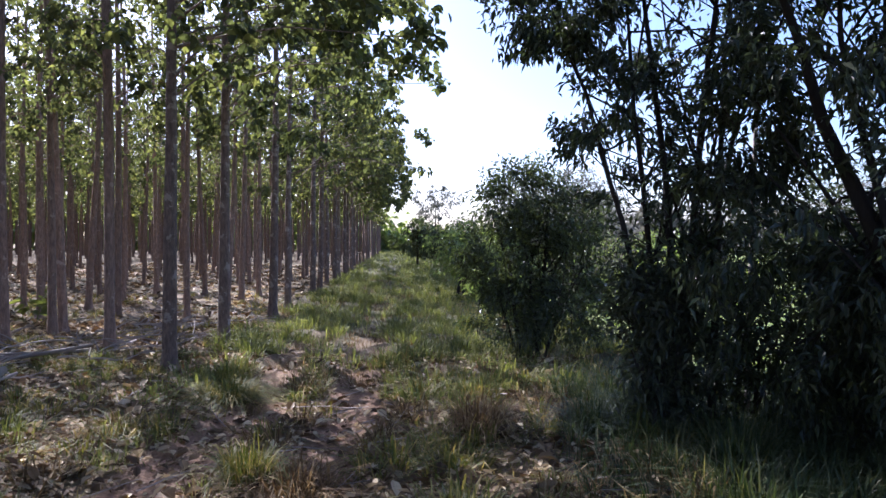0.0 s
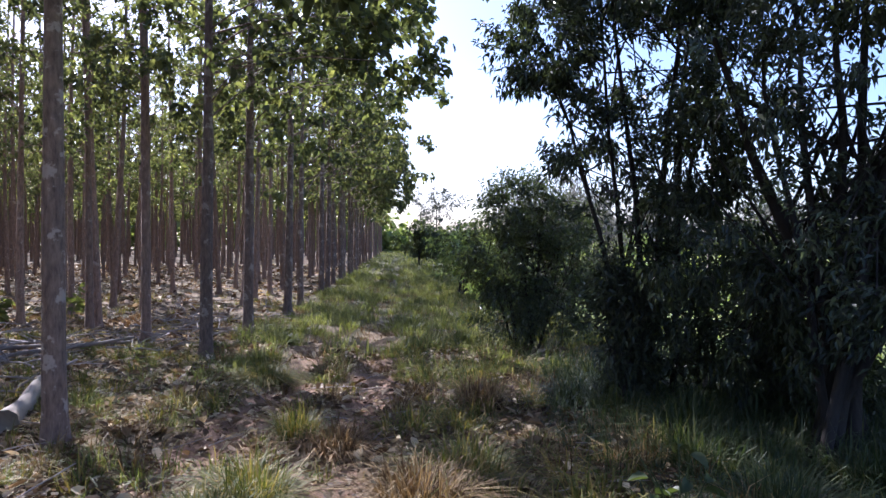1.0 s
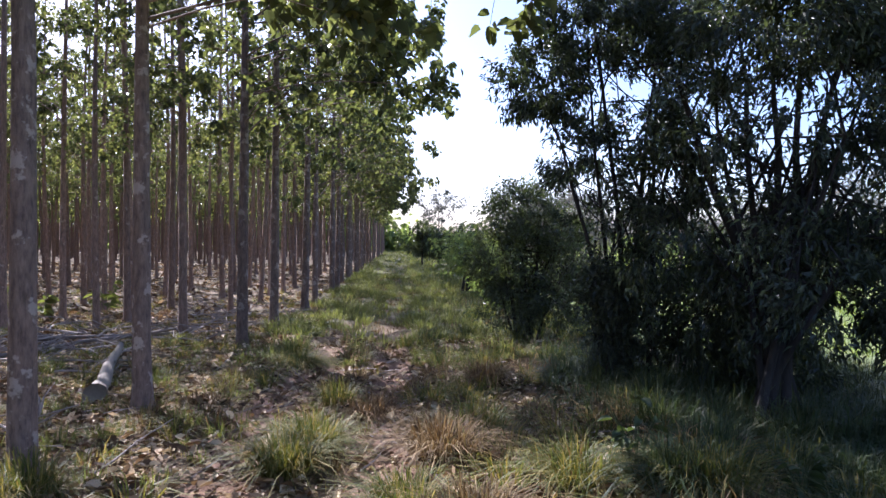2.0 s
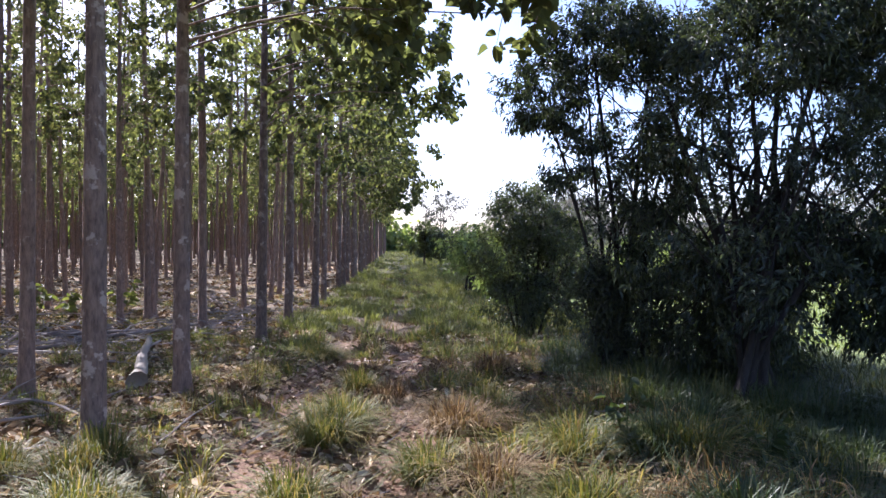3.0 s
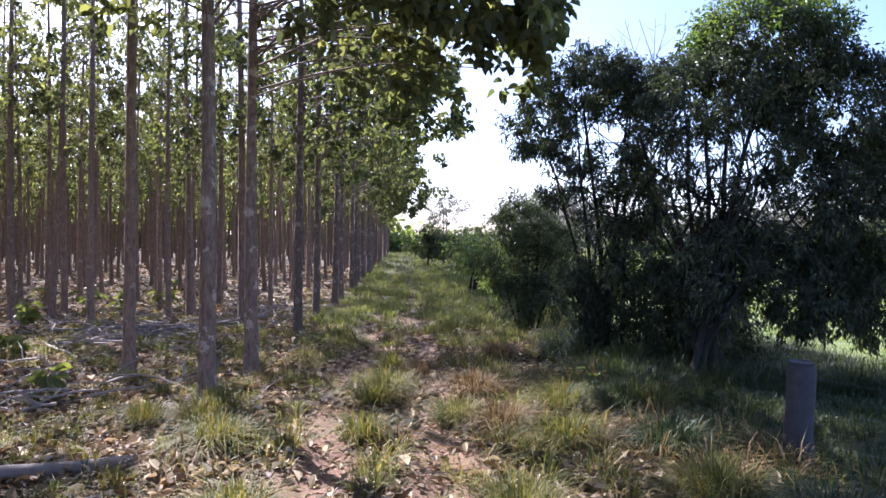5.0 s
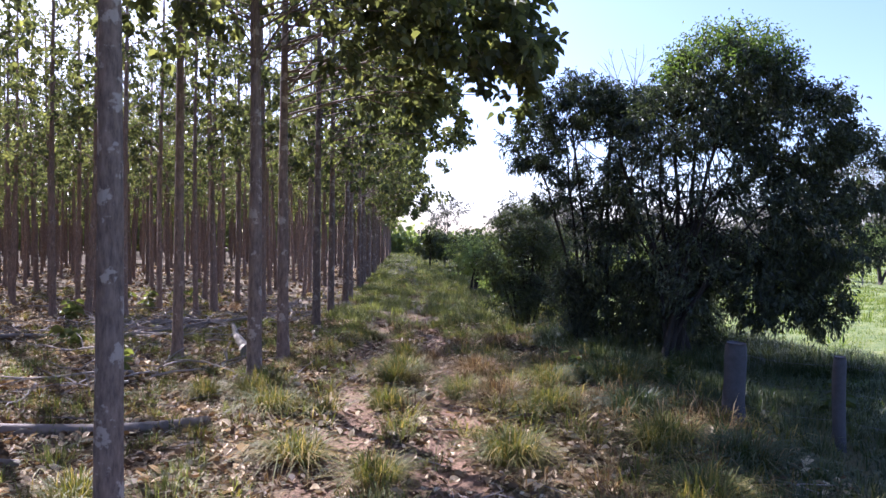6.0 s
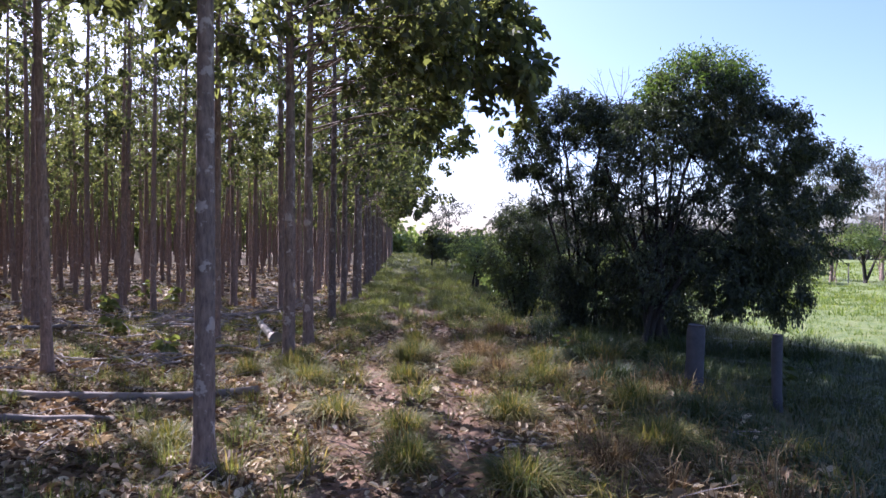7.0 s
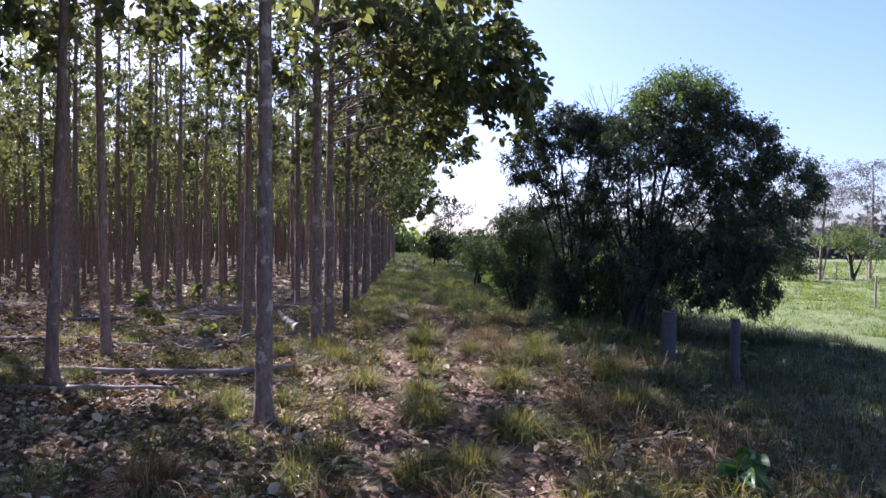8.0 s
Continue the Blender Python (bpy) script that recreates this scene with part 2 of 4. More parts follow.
def leaves(r, base, d, length, width, wide=True, droop=0.25, spin=1.0):
    """Folded leaf blades from the base points along the directions. Returns verts and faces."""
    n = len(base)
    d = unit(d)
    side, up = frames_of(d)
    a = r.uniform(-1, 1, n)[:, None] * spin
    side, up = side * np.cos(a) + up * np.sin(a), up * np.cos(a) - side * np.sin(a)
    length, width = np.broadcast_to(length, n)[:, None], np.broadcast_to(width, n)[:, None]
    fold = up * width * 0.35
    sag = np.array([[0, 0, -1.0]]) * length * droop
    if wide == "round":
        row = [(0.0, 0.0), (0.16, 0.34), (0.45, 0.5), (0.76, 0.4), (1.0, 0.0)]
        spine = [base + d * length * s + sag * s * s for s, w in row]
        left = [spine[q] + side * width * row[q][1] + fold * row[q][1] * 2 for q in (1, 2, 3)]
        right = [spine[q] - side * width * row[q][1] + fold * row[q][1] * 2 for q in (3, 2, 1)]
        v = np.stack([spine[0], *left, spine[4], *right], 1)
        f = [(8 * i, 8 * i + 1, 8 * i + 2, 8 * i + 3, 8 * i + 4) for i in range(n)] + [(8 * i, 8 * i + 4, 8 * i + 5, 8 * i + 6, 8 * i + 7) for i in range(n)]
    elif wide:
        m1, m2 = base + d * length * 0.33, base + d * length * 0.72 + sag * 0.5
        tip = base + d * length + sag
        v = np.stack([base, m1 + side * width * 0.5 + fold, m2 + side * width * 0.42 + fold * 0.8, tip, m2 - side * width * 0.42 + fold * 0.8, m1 - side * width * 0.5 + fold], 1)
        f = [(6 * i, 6 * i + 1, 6 * i + 2, 6 * i + 3) for i in range(n)] + [(6 * i, 6 * i + 3, 6 * i + 4, 6 * i + 5) for i in range(n)]
    else:
        mid = base + d * length * 0.45 + sag * 0.2
        tip = base + d * length + sag
        v = np.stack([base, mid + side * width * 0.5 + fold, tip, mid - side * width * 0.5 + fold], 1)
        f = [(4 * i, 4 * i + 1, 4 * i + 2) for i in range(n)] + [(4 * i, 4 * i + 2, 4 * i + 3) for i in range(n)]
    return v.reshape(-1, 3), f


class Shape:
    """Collects verts and faces."""

    def __init__(self):
        self.v, self.f, self.n = [], [], 0

    def add(self, v, f):
        k = self.n
        self.v.append(np.asarray(v, float))
        self.f += [tuple(i + k for i in q) for q in f]
        self.n += len(v)

    def tube(self, pts, radii, sides=6, cap=True, r=None, rough=0.0):
        pts = np.asarray(pts, float)
        d = unit(np.gradient(pts, axis=0))
        side, up = frames_of(d)
        for i in range(1, len(pts)):
            s = side[i - 1] - d[i] * (side[i - 1] @ d[i])
            side[i] = s / (np.linalg.norm(s) + 1e-9)
            up[i] = np.cross(side[i], d[i])
        a = np.linspace(0, 2 * math.pi, sides, endpoint=False)
        rad = np.asarray(radii, float)[:, None] * np.ones((1, sides))
        if r is not None:
            rad = rad * (1 + rough * r.uniform(-1, 1, rad.shape))
        v = pts[:, None] + rad[..., None] * (np.cos(a)[None, :, None] * side[:, None] + np.sin(a)[None, :, None] * up[:, None])
        f = []
        for i in range(len(pts) - 1):
            for j in range(sides):
                k = (j + 1) % sides
                f.append((i * sides + j, i * sides + k, (i + 1) * sides + k, (i + 1) * sides + j))
        if cap:
            f.append(tuple(range(sides)))
            f.append(tuple((len(pts) - 1) * sides + j for j in range(sides))[::-1])
        self.add(v.reshape(-1, 3), f)

    def mesh(self, name, mat, smooth=False):
        return mesh_from(name, np.concatenate(self.v), self.f, mat, smooth)


# ---- ground ----
def spread(lo, hi, step, far):
    c = list(np.arange(lo, hi + step / 2, step))
    d, a, b = step, lo, hi
    while a > -far or b < far:
        d *= 1.22
        a, b = a - d, b + d
        c = [a] + c + [b]
    return np.array(c)


def build_ground():
    xs, ys = spread(-9, 8, 0.14, 900), spread(-13, 26, 0.14, 900)
    gx, gy = np.meshgrid(xs, ys)
    v = np.stack([gx, gy, rise(gx, gy)], -1).reshape(-1, 3)
    w = len(xs)
    f = [(j * w + i, j * w + i + 1, (j + 1) * w + i + 1, (j + 1) * w + i) for j in range(len(ys) - 1) for i in range(w - 1)]
    g = new("ground", mesh_from("ground", v, f, M_GROUND, True))
    tagged(g, "reddish earth with dry leaf litter, worn wheel tracks and pasture", "ground", kind="structure")


build_ground()


# ---- teak plantation ----
def trunk_mesh(seed, height, radius, sides, rings, sway=1.0):
    r = rng(seed)
    z = np.concatenate([[-0.15, 0.0, 0.12, 0.35], np.linspace(0.8, height, rings)])
    bend = r.uniform(-1, 1, (2, 3)) * np.array([sway, 1.0, sway])
    t = z / height
    x = 0.10 * (bend[0, 0] * np.sin(t * 5 + bend[0, 1] * 3) - bend[0, 0] * np.sin(bend[0, 1] * 3)) + bend[0, 2] * 0.16 * t
    y = 0.10 * (bend[1, 0] * np.sin(t * 5 + bend[1, 1] * 3) - bend[1, 0] * np.sin(bend[1, 1] * 3)) + bend[1, 2] * 0.16 * t
    rad = radius * np.clip(1 - 0.72 * t, 0.1, 2) * (1 + 0.55 * np.exp(-np.clip(z, 0, 9) / 0.14))
    s = Shape()
    s.tube(np.stack([x, y, z], 1), rad, sides, True, r, 0.06)
    return s, np.stack([x, y, z], 1), rad


def teak_parts(seed, height=11.5, radius=0.125, low=4.2, reach=1.5, count=20, per=14, leaf=0.30, open_side=0.0, sides=12, thin=False, extra=(), shape="round", single=None):
    """Trunk, branches and leaves of one teak. open_side: how much further it reaches towards +x. extra: tips of long boughs."""
    r = rng(seed)
    tr, line, rad = trunk_mesh(seed, height, radius, sides, 8 if not thin else 4, 0.35 if open_side else 1.0)
    boughs, bases, dirs = [], [], []
    for k in range(count + len(extra)):
        if k >= count:
            tip = np.array(extra[k - count], float)
            a, out = math.atan2(tip[1], tip[0]), math.hypot(tip[0], tip[1])
            z = tip[2] - out * 0.12
        else:
            z = low + (height - low) * (k + r.uniform(0, 1)) / count
            a = r.uniform(0, 2 * math.pi)
            if open_side and z < height * 0.85 and r.uniform() < 0.5:
                a = r.normal(0, 1.0)
            share = (z - low) / (height - low)
            out = reach * (0.75 + 0.5 * math.sin(math.pi * min(1, share * 1.1 + 0.15))) * r.uniform(0.6, 1.15) * (1 - 0.45 * share)
            out += open_side * max(0, math.cos(a)) * r.uniform(0.3, 1.0) * (1 - share * 0.5)
        p0 = np.array([np.interp(z, line[:, 2], line[:, i]) for i in (0, 1)] + [z])
        ca = np.array([math.cos(a), math.sin(a), 0])
        lift = r.uniform(0.05, 0.9) if k < count else 0.16
        p1 = p0 + ca * out * 0.5 + np.array([0, 0, out * lift * 0.6]) + r.normal(0, 0.05 if k < count else 0.08, 3) * out
        p2 = p0 + ca * out + np.array([0, 0, out * lift * 0.75 - 0.1])
        q = Shape()
        q.tube([p0, p0 * 0.5 + p1 * 0.5 + [0, 0, 0.05], p1, p1 * 0.4 + p2 * 0.6 + r.normal(0, 0.03, 3), p2], np.array([0.032, 0.026, 0.018, 0.012, 0.006]) * (0.34 + 0.1 * out), 3 if thin else 4 if sides < 9 else 5, False)
        boughs.append(q)
        hubs = []
        for h in range(2 + int(out * (1.7 if k < count else 3.2))):
            t = min(1.0, (0.3 if k < count else 0.42) + 0.7 * r.beta(1.5 if k < count else 2.0, 1.0)) if h else 1.0
            c = p0 + (p1 - p0) * t * 2 if t < 0.5 else p1 + (p2 - p1) * (t * 2 - 1)
            if h and not thin:
                e = c + unit(np.cross(ca, [0, 0, 1.0])) * r.choice([-1, 1]) * r.uniform(0.15, 0.5 + 0.12 * out) + np.array([0, 0, r.uniform(-0.3, 0.3)])
                q.tube([c, (c + e) / 2 + [0, 0, 0.03], e], [0.008, 0.006, 0.004], 3, False)
                c = e
            hubs.append(c)
        for c in hubs:
            n = max(3, int(per * r.uniform(0.4, 1.6)))
            if single is not None and k >= count and len(single) < 290:
                for w in range(min(n, 6)):
                    single.append((c + r.normal(0, 0.07, 3), unit(r.normal(0, 1, 3) * np.array([1, 1, 0.6]) + ca * 0.4 + np.array([0, 0, -0.35])), leaf * r.uniform(0.8, 1.35)))
                continue
            bases.append(c + r.normal(0, 0.09, (n, 3)))
            dd = r.normal(0, 1, (n, 3)) * np.array([1, 1, 0.6]) + ca * 0.3 + np.array([0, 0, -0.35])
            dirs.append(dd)
    bases, dirs = np.concatenate(bases), np.concatenate(dirs)
    n = len(bases)
    size = leaf * r.uniform(0.55, 1.25, n)
    lv, lf = leaves(r, bases, dirs, size, size * r.uniform(0.65, 0.9, n), wide=shape, droop=0.3)
    return tr, boughs, (lv, lf)


def teak_tree(name, label, split=True, pick=False, coat=M_BARK, **kw):
    single = [] if pick else None
    tr, boughs, (lv, lf) = teak_parts(single=single, **kw)
    ob = tagged(new(name), label, "tree", "rows of plantation teak")
    if not split:
        for q in boughs:
            tr.add(np.concatenate(q.v), q.f)
    part("trunk", tr.mesh("trunk", coat, True), ob)
    if split:
        for q in boughs:
            part("branch", q.mesh("branch", coat, True), ob)
    crown = part("crown", mesh_from("crown", lv, lf, M_TEAK), ob)
    if pick:
        r = rng(5)
        blades = [mesh_from("leaf", *leaves(r, np.zeros((1, 3)), np.array([[1.0, 0, 0]]), 1.0, w, wide="round", droop=g, spin=0.0), M_TEAK, True) for w, g in ((0.72, 0.2), (0.8, 0.3), (0.86, 0.12), (0.66, 0.36))]
        for k, (at, d, size) in enumerate(single):
            turn = Vector(d).to_track_quat("X", "Z").to_matrix().to_4x4()
            leaf = part("leaf", blades[k % 4], crown)
            leaf.matrix_basis = Matrix.Translation(Vector(at)) @ turn @ Matrix.Rotation(r.uniform(-0.8, 0.8), 4, "X") @ Matrix.Scale(size, 4)
    return ob


DX, DY, X0, Y0 = 2.2, 3.0, -3.85, 3.23
FRONT = {-2: (-3.83, -2.70), 0: (-3.85, 3.23), 1: (-3.86, 6.2), 3: (-3.92, 12.2), 4: (-3.84, 15.46), 6: (-3.80, 20.9), 7: (-3.78, 23.5)}
# the last one stands out of view, added for shade on the near floor
BROAD = [(-5.99, 6.1, False), (-8.3, 3.03, True), (-12.3, 10.6, False), (-7.9, -0.2, True), (-13.5, 12.4, False), (-11.6, 4.6, True)]
PLACED = [(-8.2, 17.2), (-6.0, 14.98), (-11.9, 15.7)]


def build_plantation():
    r = rng(7)
    one = "slender teak with grey blotched bark and large leaves, by the track or added unseen for shade"
    edge = [teak_tree("teak_tree", one, seed=100 + i, radius=0.125, low=4.0, reach=1.6, count=32, per=17, leaf=0.165, open_side=3.5) for i in range(4)]
    special = teak_tree("teak_tree", "slender teak with long leafy boughs reaching over the wheel tracks", pick=True, seed=120, radius=0.125, low=7.2, reach=1.4, count=18, per=12, leaf=0.22, open_side=2.4,
                        extra=[(5.45, -0.3, 6.5), (5.1, -0.1, 5.7), (5.2, 0.3, 7.2), (5.0, -0.7, 6.1), (4.2, 0.8, 6.9), (3.9, -1.1, 6.0), (4.4, 0.2, 7.6), (3.0, 1.4, 5.7), (3.6, 0.5, 8.2), (4.6, -0.8, 7.0), (3.2, -1.8, 6.4), (3.4, 1.6, 7.4), (3.9, -0.4, 8.8), (2.9, 2.2, 6.6), (2.7, 0.3, 5.3), (4.9, 0.1, 6.3), (5.1, 0.5, 6.6), (4.9, 0.2, 8.3), (4.5, -0.4, 9.0), (4.9, 0.5, 7.7), (2.6, -0.6, 7.2), (3.1, 0.9, 6.2), (2.3, 0.8, 8.0), (3.5, -1.5, 7.6), (2.8, 1.6, 8.4), (4.1, 0.4, 8.0), (3.3, -0.3, 6.9), (2.4, -1.2, 6.6)])
    # the last four boughs are added to throw shade on the verge
    second = teak_tree("teak_tree", "slender teak with leafy boughs reaching over the lane", seed=121, radius=0.125, low=4.2, reach=1.6, count=34, per=14, leaf=0.165, open_side=3.4,
                       extra=[(4.3, 0.2, 5.9), (3.8, -1.0, 6.6), (4.0, 0.9, 7.4), (3.4, 0.0, 8.2), (2.3, -2.2, 6.6), (1.7, -2.6, 7.3), (2.9, -1.7, 6.2), (2.2, -1.6, 7.8)])
    high = teak_tree("teak_tree", "slender teak with a long bare grey trunk and high crown", seed=131, radius=0.125, low=5.6, height=12.0, reach=1.9, count=40, per=12, leaf=0.24, open_side=1.4)
    middle = teak_tree("teak_tree", "slender teak with blotched grey trunk and wide leafy crown", seed=133, radius=0.125, low=5.0, height=11.5, reach=1.8, count=46, per=15, leaf=0.175, open_side=2.9,
                       extra=[(3.3, -0.4, 6.7), (2.9, 0.8, 7.5), (3.2, 0.1, 8.2), (2.5, -1.2, 7.2), (1.6, 1.9, 6.9), (-1.8, -1.0, 6.8), (-2.0, 0.8, 7.4), (-2.3, -0.2, 6.4), (2.2, 0.4, 6.0), (2.6, -0.9, 6.4), (1.8, 1.2, 7.6), (1.2, -1.6, 7.0), (2.9, 0.5, 7.0), (1.5, 0.3, 5.6)])
    # also copied for the unseen shade trees on the left
    far_edge_and_shade = teak_tree("teak_tree", one, split=False, seed=140, radius=0.125, low=4.0, reach=1.6, count=28, per=14, leaf=0.28, open_side=3.5, sides=8, shape="")
    inner = [teak_tree("teak_tree", "tall slender teak with brown bark and a high sparse crown", split=i < 3, coat=M_BARK_BROWN, seed=200 + i, radius=0.105, height=12.8, low=4.6, reach=1.4, count=22, per=17, leaf=0.15, sides=7, shape="") for i in range(7)]
    broad = teak_tree("teak_tree", "slender teak with brown bark and a broad leafy crown", coat=M_BARK_BROWN, seed=151, radius=0.11, low=7.4, height=12.0, reach=1.4, count=22, per=6, leaf=0.2, sides=10)
    leafy = teak_tree("teak_tree", "slender teak with brown bark and a dense leafy crown", coat=M_BARK_BROWN, seed=152, radius=0.11, low=6.0, height=12.2, reach=2.2, count=38, per=12, leaf=0.2, sides=10)
    for k, (x, y, dense) in enumerate(BROAD):
        m = pose(x, y, float(rise(x, y)), 0, 0, 75 * k)
        if k > 1:
            copy_thing(leafy if dense else broad, m)
        else:
            (leafy if dense else broad).matrix_basis = m
    used = set()
    far = []
    spots = []
    for i in range(-1, 38):
        for k in range(-6, 42):
            if i < 0:
                continue
            x, y = X0 - DX * i, Y0 + DY * k
            if i == 0:
                if k in FRONT:
                    x, y = FRONT[k]
                elif k < 9:
                    continue
                else:
                    x, y = x + r.normal(0, 0.1), y + r.normal(0, 0.25)
            else:
                if r.uniform() < (0.1 if y < 22 else 0.24 if i < 6 else 0.1):
                    continue
                x, y = x + r.normal(0, 0.12), y + r.normal(0, 0.25)
                # the thinned part by the logs
                if y < 14.5 and x > -2.2 - 0.55 * (y + 12.8):
                    continue
            # keep to the wedge that matters, with a margin for shade
            if x < -0.62 * (y + 13) - 16 or y > 112:
                continue
            spots.append((math.hypot(x + 1, y + 6), i, x, y))
    spots += [(math.hypot(x + 1, y + 6), 1, x, y) for x, y in PLACED]
    # teaks out of view on the left, added only to shade the near floor
    spots += [(math.hypot(x + 1, y + 6), -1, x, y) for x, y in ((-11.2, 0.4), (-10.6, -2.6), (-12.8, 3.2), (-9.6, -5.4), (-8.9, -8.0), (-13.4, -0.8), (-15.0, 1.4), (-12.4, -4.6), (-14.8, 4.6), (-10.2, -1.0), (-9.4, -4.0), (-11.8, -2.9), (-12.2, 1.8), (-8.2, -6.8), (-10.8, -6.6))]
    spots.sort()
    for n, (dist, i, x, y) in enumerate(spots):
        z = float(rise(x, y))
        s = r.uniform(0.88, 1.1)
        if n < 300:
            src = n % len(edge) if i == 0 else (n % 3 if n < 70 else 3 + n % (len(inner) - 3))
            ob = (edge if i == 0 else inner)[src]
            if i == 0 and y > 38 or i < 0:
                src, ob = 99, far_edge_and_shade
            if i == 0 and y < 4:
                (high if y < 0 else middle).matrix_basis = pose(x, y, z)
                continue
            if i == 0 and abs(y - 6.2) < 0.05:
                special.matrix_basis = pose(x, y, z)
                continue
            if i == 0 and (abs(y - 12.2) < 0.05 or abs(y - 15.46) < 0.05):
                if y > 14:
                    copy_thing(second, pose(x, y, z, 0, 0, -14))
                else:
                    second.matrix_basis = pose(x, y, z, 0, 0, 6)
                continue
            turn = r.uniform(-12, 12) if i == 0 else r.uniform(0, 360) if i > 0 else r.uniform(120, 240)
            m = pose(x, y, z, 0 if i == 0 else r.normal(0, 0.5), 0 if i == 0 else r.normal(0, 0.5), turn)
            if (i <= 0, src) not in used:
                used.add((i <= 0, src))
                ob.matrix_basis = m
                c = ob
            else:
                c = copy_thing(ob, m)
            c.scale = (s, s, s)
        else:
            far.append((i, x, y, z, s))
    for q, pool in ((True, edge), (False, inner)):
        for k, ob in enumerate(pool):
            if (q, k) not in used:
                for c in (*ob.children_recursive, ob):
                    bpy.data.objects.remove(c)
    kinds = [teak_parts(seed=300 + i, low=3.8, reach=1.4, count=16, per=9, leaf=0.26, shape="", sides=4, thin=True) for i in range(5)]
    out_t, out_l = Shape(), Shape()
    for i, x, y, z, s in far:
        tr, boughs, (lv, lf) = kinds[r.choice(5)]
        a = r.uniform(0, 6.28)
        rot = np.array([[math.cos(a), -math.sin(a), 0], [math.sin(a), math.cos(a), 0], [0, 0, 1]]) * s
        at = np.array([x, y, z])
        out_t.add(np.concatenate(tr.v) @ rot.T + at, tr.f)
        out_l.add(lv @ rot.T + at, lf)
    stand = tagged(new("teak_stand"), "deep stand of slender plantation teaks with leafy crowns", "trees", kind="stuff")
    tagged(part("trunk_mass", out_t.mesh("trunk_mass", M_BARK_BROWN, True), stand), kind="stuff")
    tagged(part("crown_mass", out_l.mesh("crown_mass", M_TEAK), stand), kind="stuff")
    print("teaks", len(spots), "far", len(far))


build_plantation()


# ---- broad-leaved trees and bushes ----
def blob_points(r, centre, size, n, shell=0.55):
    p = unit(r.normal(0, 1, (n, 3))) * (shell + (1 - shell) * r.uniform(0, 1, (n, 1)) ** 0.6)
    return p * np.asarray(size) + np.asarray(centre)


def leafy_tree(name, label, category, base, stems, blobs, leaf, per, mat, bark_mat, seed, hang=0.5, spreadr=0.22, narrow=0.3, part_name="crown", group="", top_leaves=None, foot=0.16):
    """A tree or bush: stems from the base to the blobs of the crown, twigs, and sprays of leaves."""
    r = rng(seed)
    base = np.array([base[0], base[1], float(rise(base[0], base[1]))])
    ob = tagged(new(name), label, category, group)
    ob.location = base
    tw, bl = Shape(), []
    for (c, size, n) in blobs:
        c = np.array(c)
        bl.append((blob_points(r, c, size, n), c))
    for k, (tip, rad) in enumerate(stems):
        s = Shape()
        tip = np.array(tip, float)
        p0 = np.array([r.normal(0, foot), r.normal(0, foot), -0.15])
        n = 7
        t = np.linspace(0, 1, n)[:, None]
        line = p0 + (tip - p0) * t
        line[:, :2] += np.cumsum(r.normal(0, 0.06, (n, 2)), 0) * np.linspace(0, 1, n)[:, None]
        line[:, 2] += 0.25 * np.sin(t[:, 0] * math.pi)
        s.tube(line, rad * np.linspace(1.15, 0.35, n), 8, True, r, 0.08)
        part("stem", s.mesh("stem", bark_mat, True), ob)
        for q in range(9):
            j = r.integers(2, n)
            target = bl[r.choice(len(bl))][0]
            target = target[r.choice(len(target))]
            if np.linalg.norm(target - line[j]) < 3.2:
                mid = (line[j] + target) / 2 + r.normal(0, 0.12, 3) + [0, 0, 0.12]
                tw.tube([line[j], mid, target], [rad * 0.35, rad * 0.22, 0.006], 5, False)
    b, d = [], []
    for pts, c in bl:
        for p in pts:
            n = int(per * r.uniform(0.5, 1.5))
            axis = unit((p - c) + r.normal(0, 0.3, 3) + np.array([0, 0, 0.1]))
            t = r.uniform(0, 1, (n, 1))
            b.append(p + axis * (t - 0.5) * spreadr * 2.2 + r.normal(0, spreadr * 0.42, (n, 3)))
            d.append(axis * 0.6 + r.normal(0, 0.6, (n, 3)) + np.array([0, 0, -hang]))
            tw.tube([p - axis * spreadr * 1.4, p + axis * spreadr], [0.006, 0.003], 3, False)
    b, d = np.concatenate(b), np.concatenate(d)
    keep = b[:, 2] > 0.1
    b, d = b[keep], d[keep]
    n = len(b)
    size = leaf * r.uniform(0.6, 1.3, n)
    lv, lf = leaves(r, b, d, size, size * narrow * r.uniform(0.8, 1.2, n), wide=False, droop=0.15)
    tagged(part("twig_mass", tw.mesh("twig_mass", bark_mat), ob), kind="stuff")
    part(part_name, mesh_from(part_name, lv, lf, mat), ob)
    # a lighter green shell of leaves over the upper half of the crown
    if top_leaves:
        c, size, m = top_leaves
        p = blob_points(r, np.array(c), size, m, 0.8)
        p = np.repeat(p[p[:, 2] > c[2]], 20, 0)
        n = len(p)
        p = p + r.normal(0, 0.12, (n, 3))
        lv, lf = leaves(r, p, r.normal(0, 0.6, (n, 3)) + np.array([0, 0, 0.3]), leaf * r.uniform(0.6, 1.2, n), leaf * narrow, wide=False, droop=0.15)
        part("young_foliage", mesh_from("young_foliage", lv, lf, M_TOPLEAF), ob, "lighter green leaves over the crown top")
    return ob


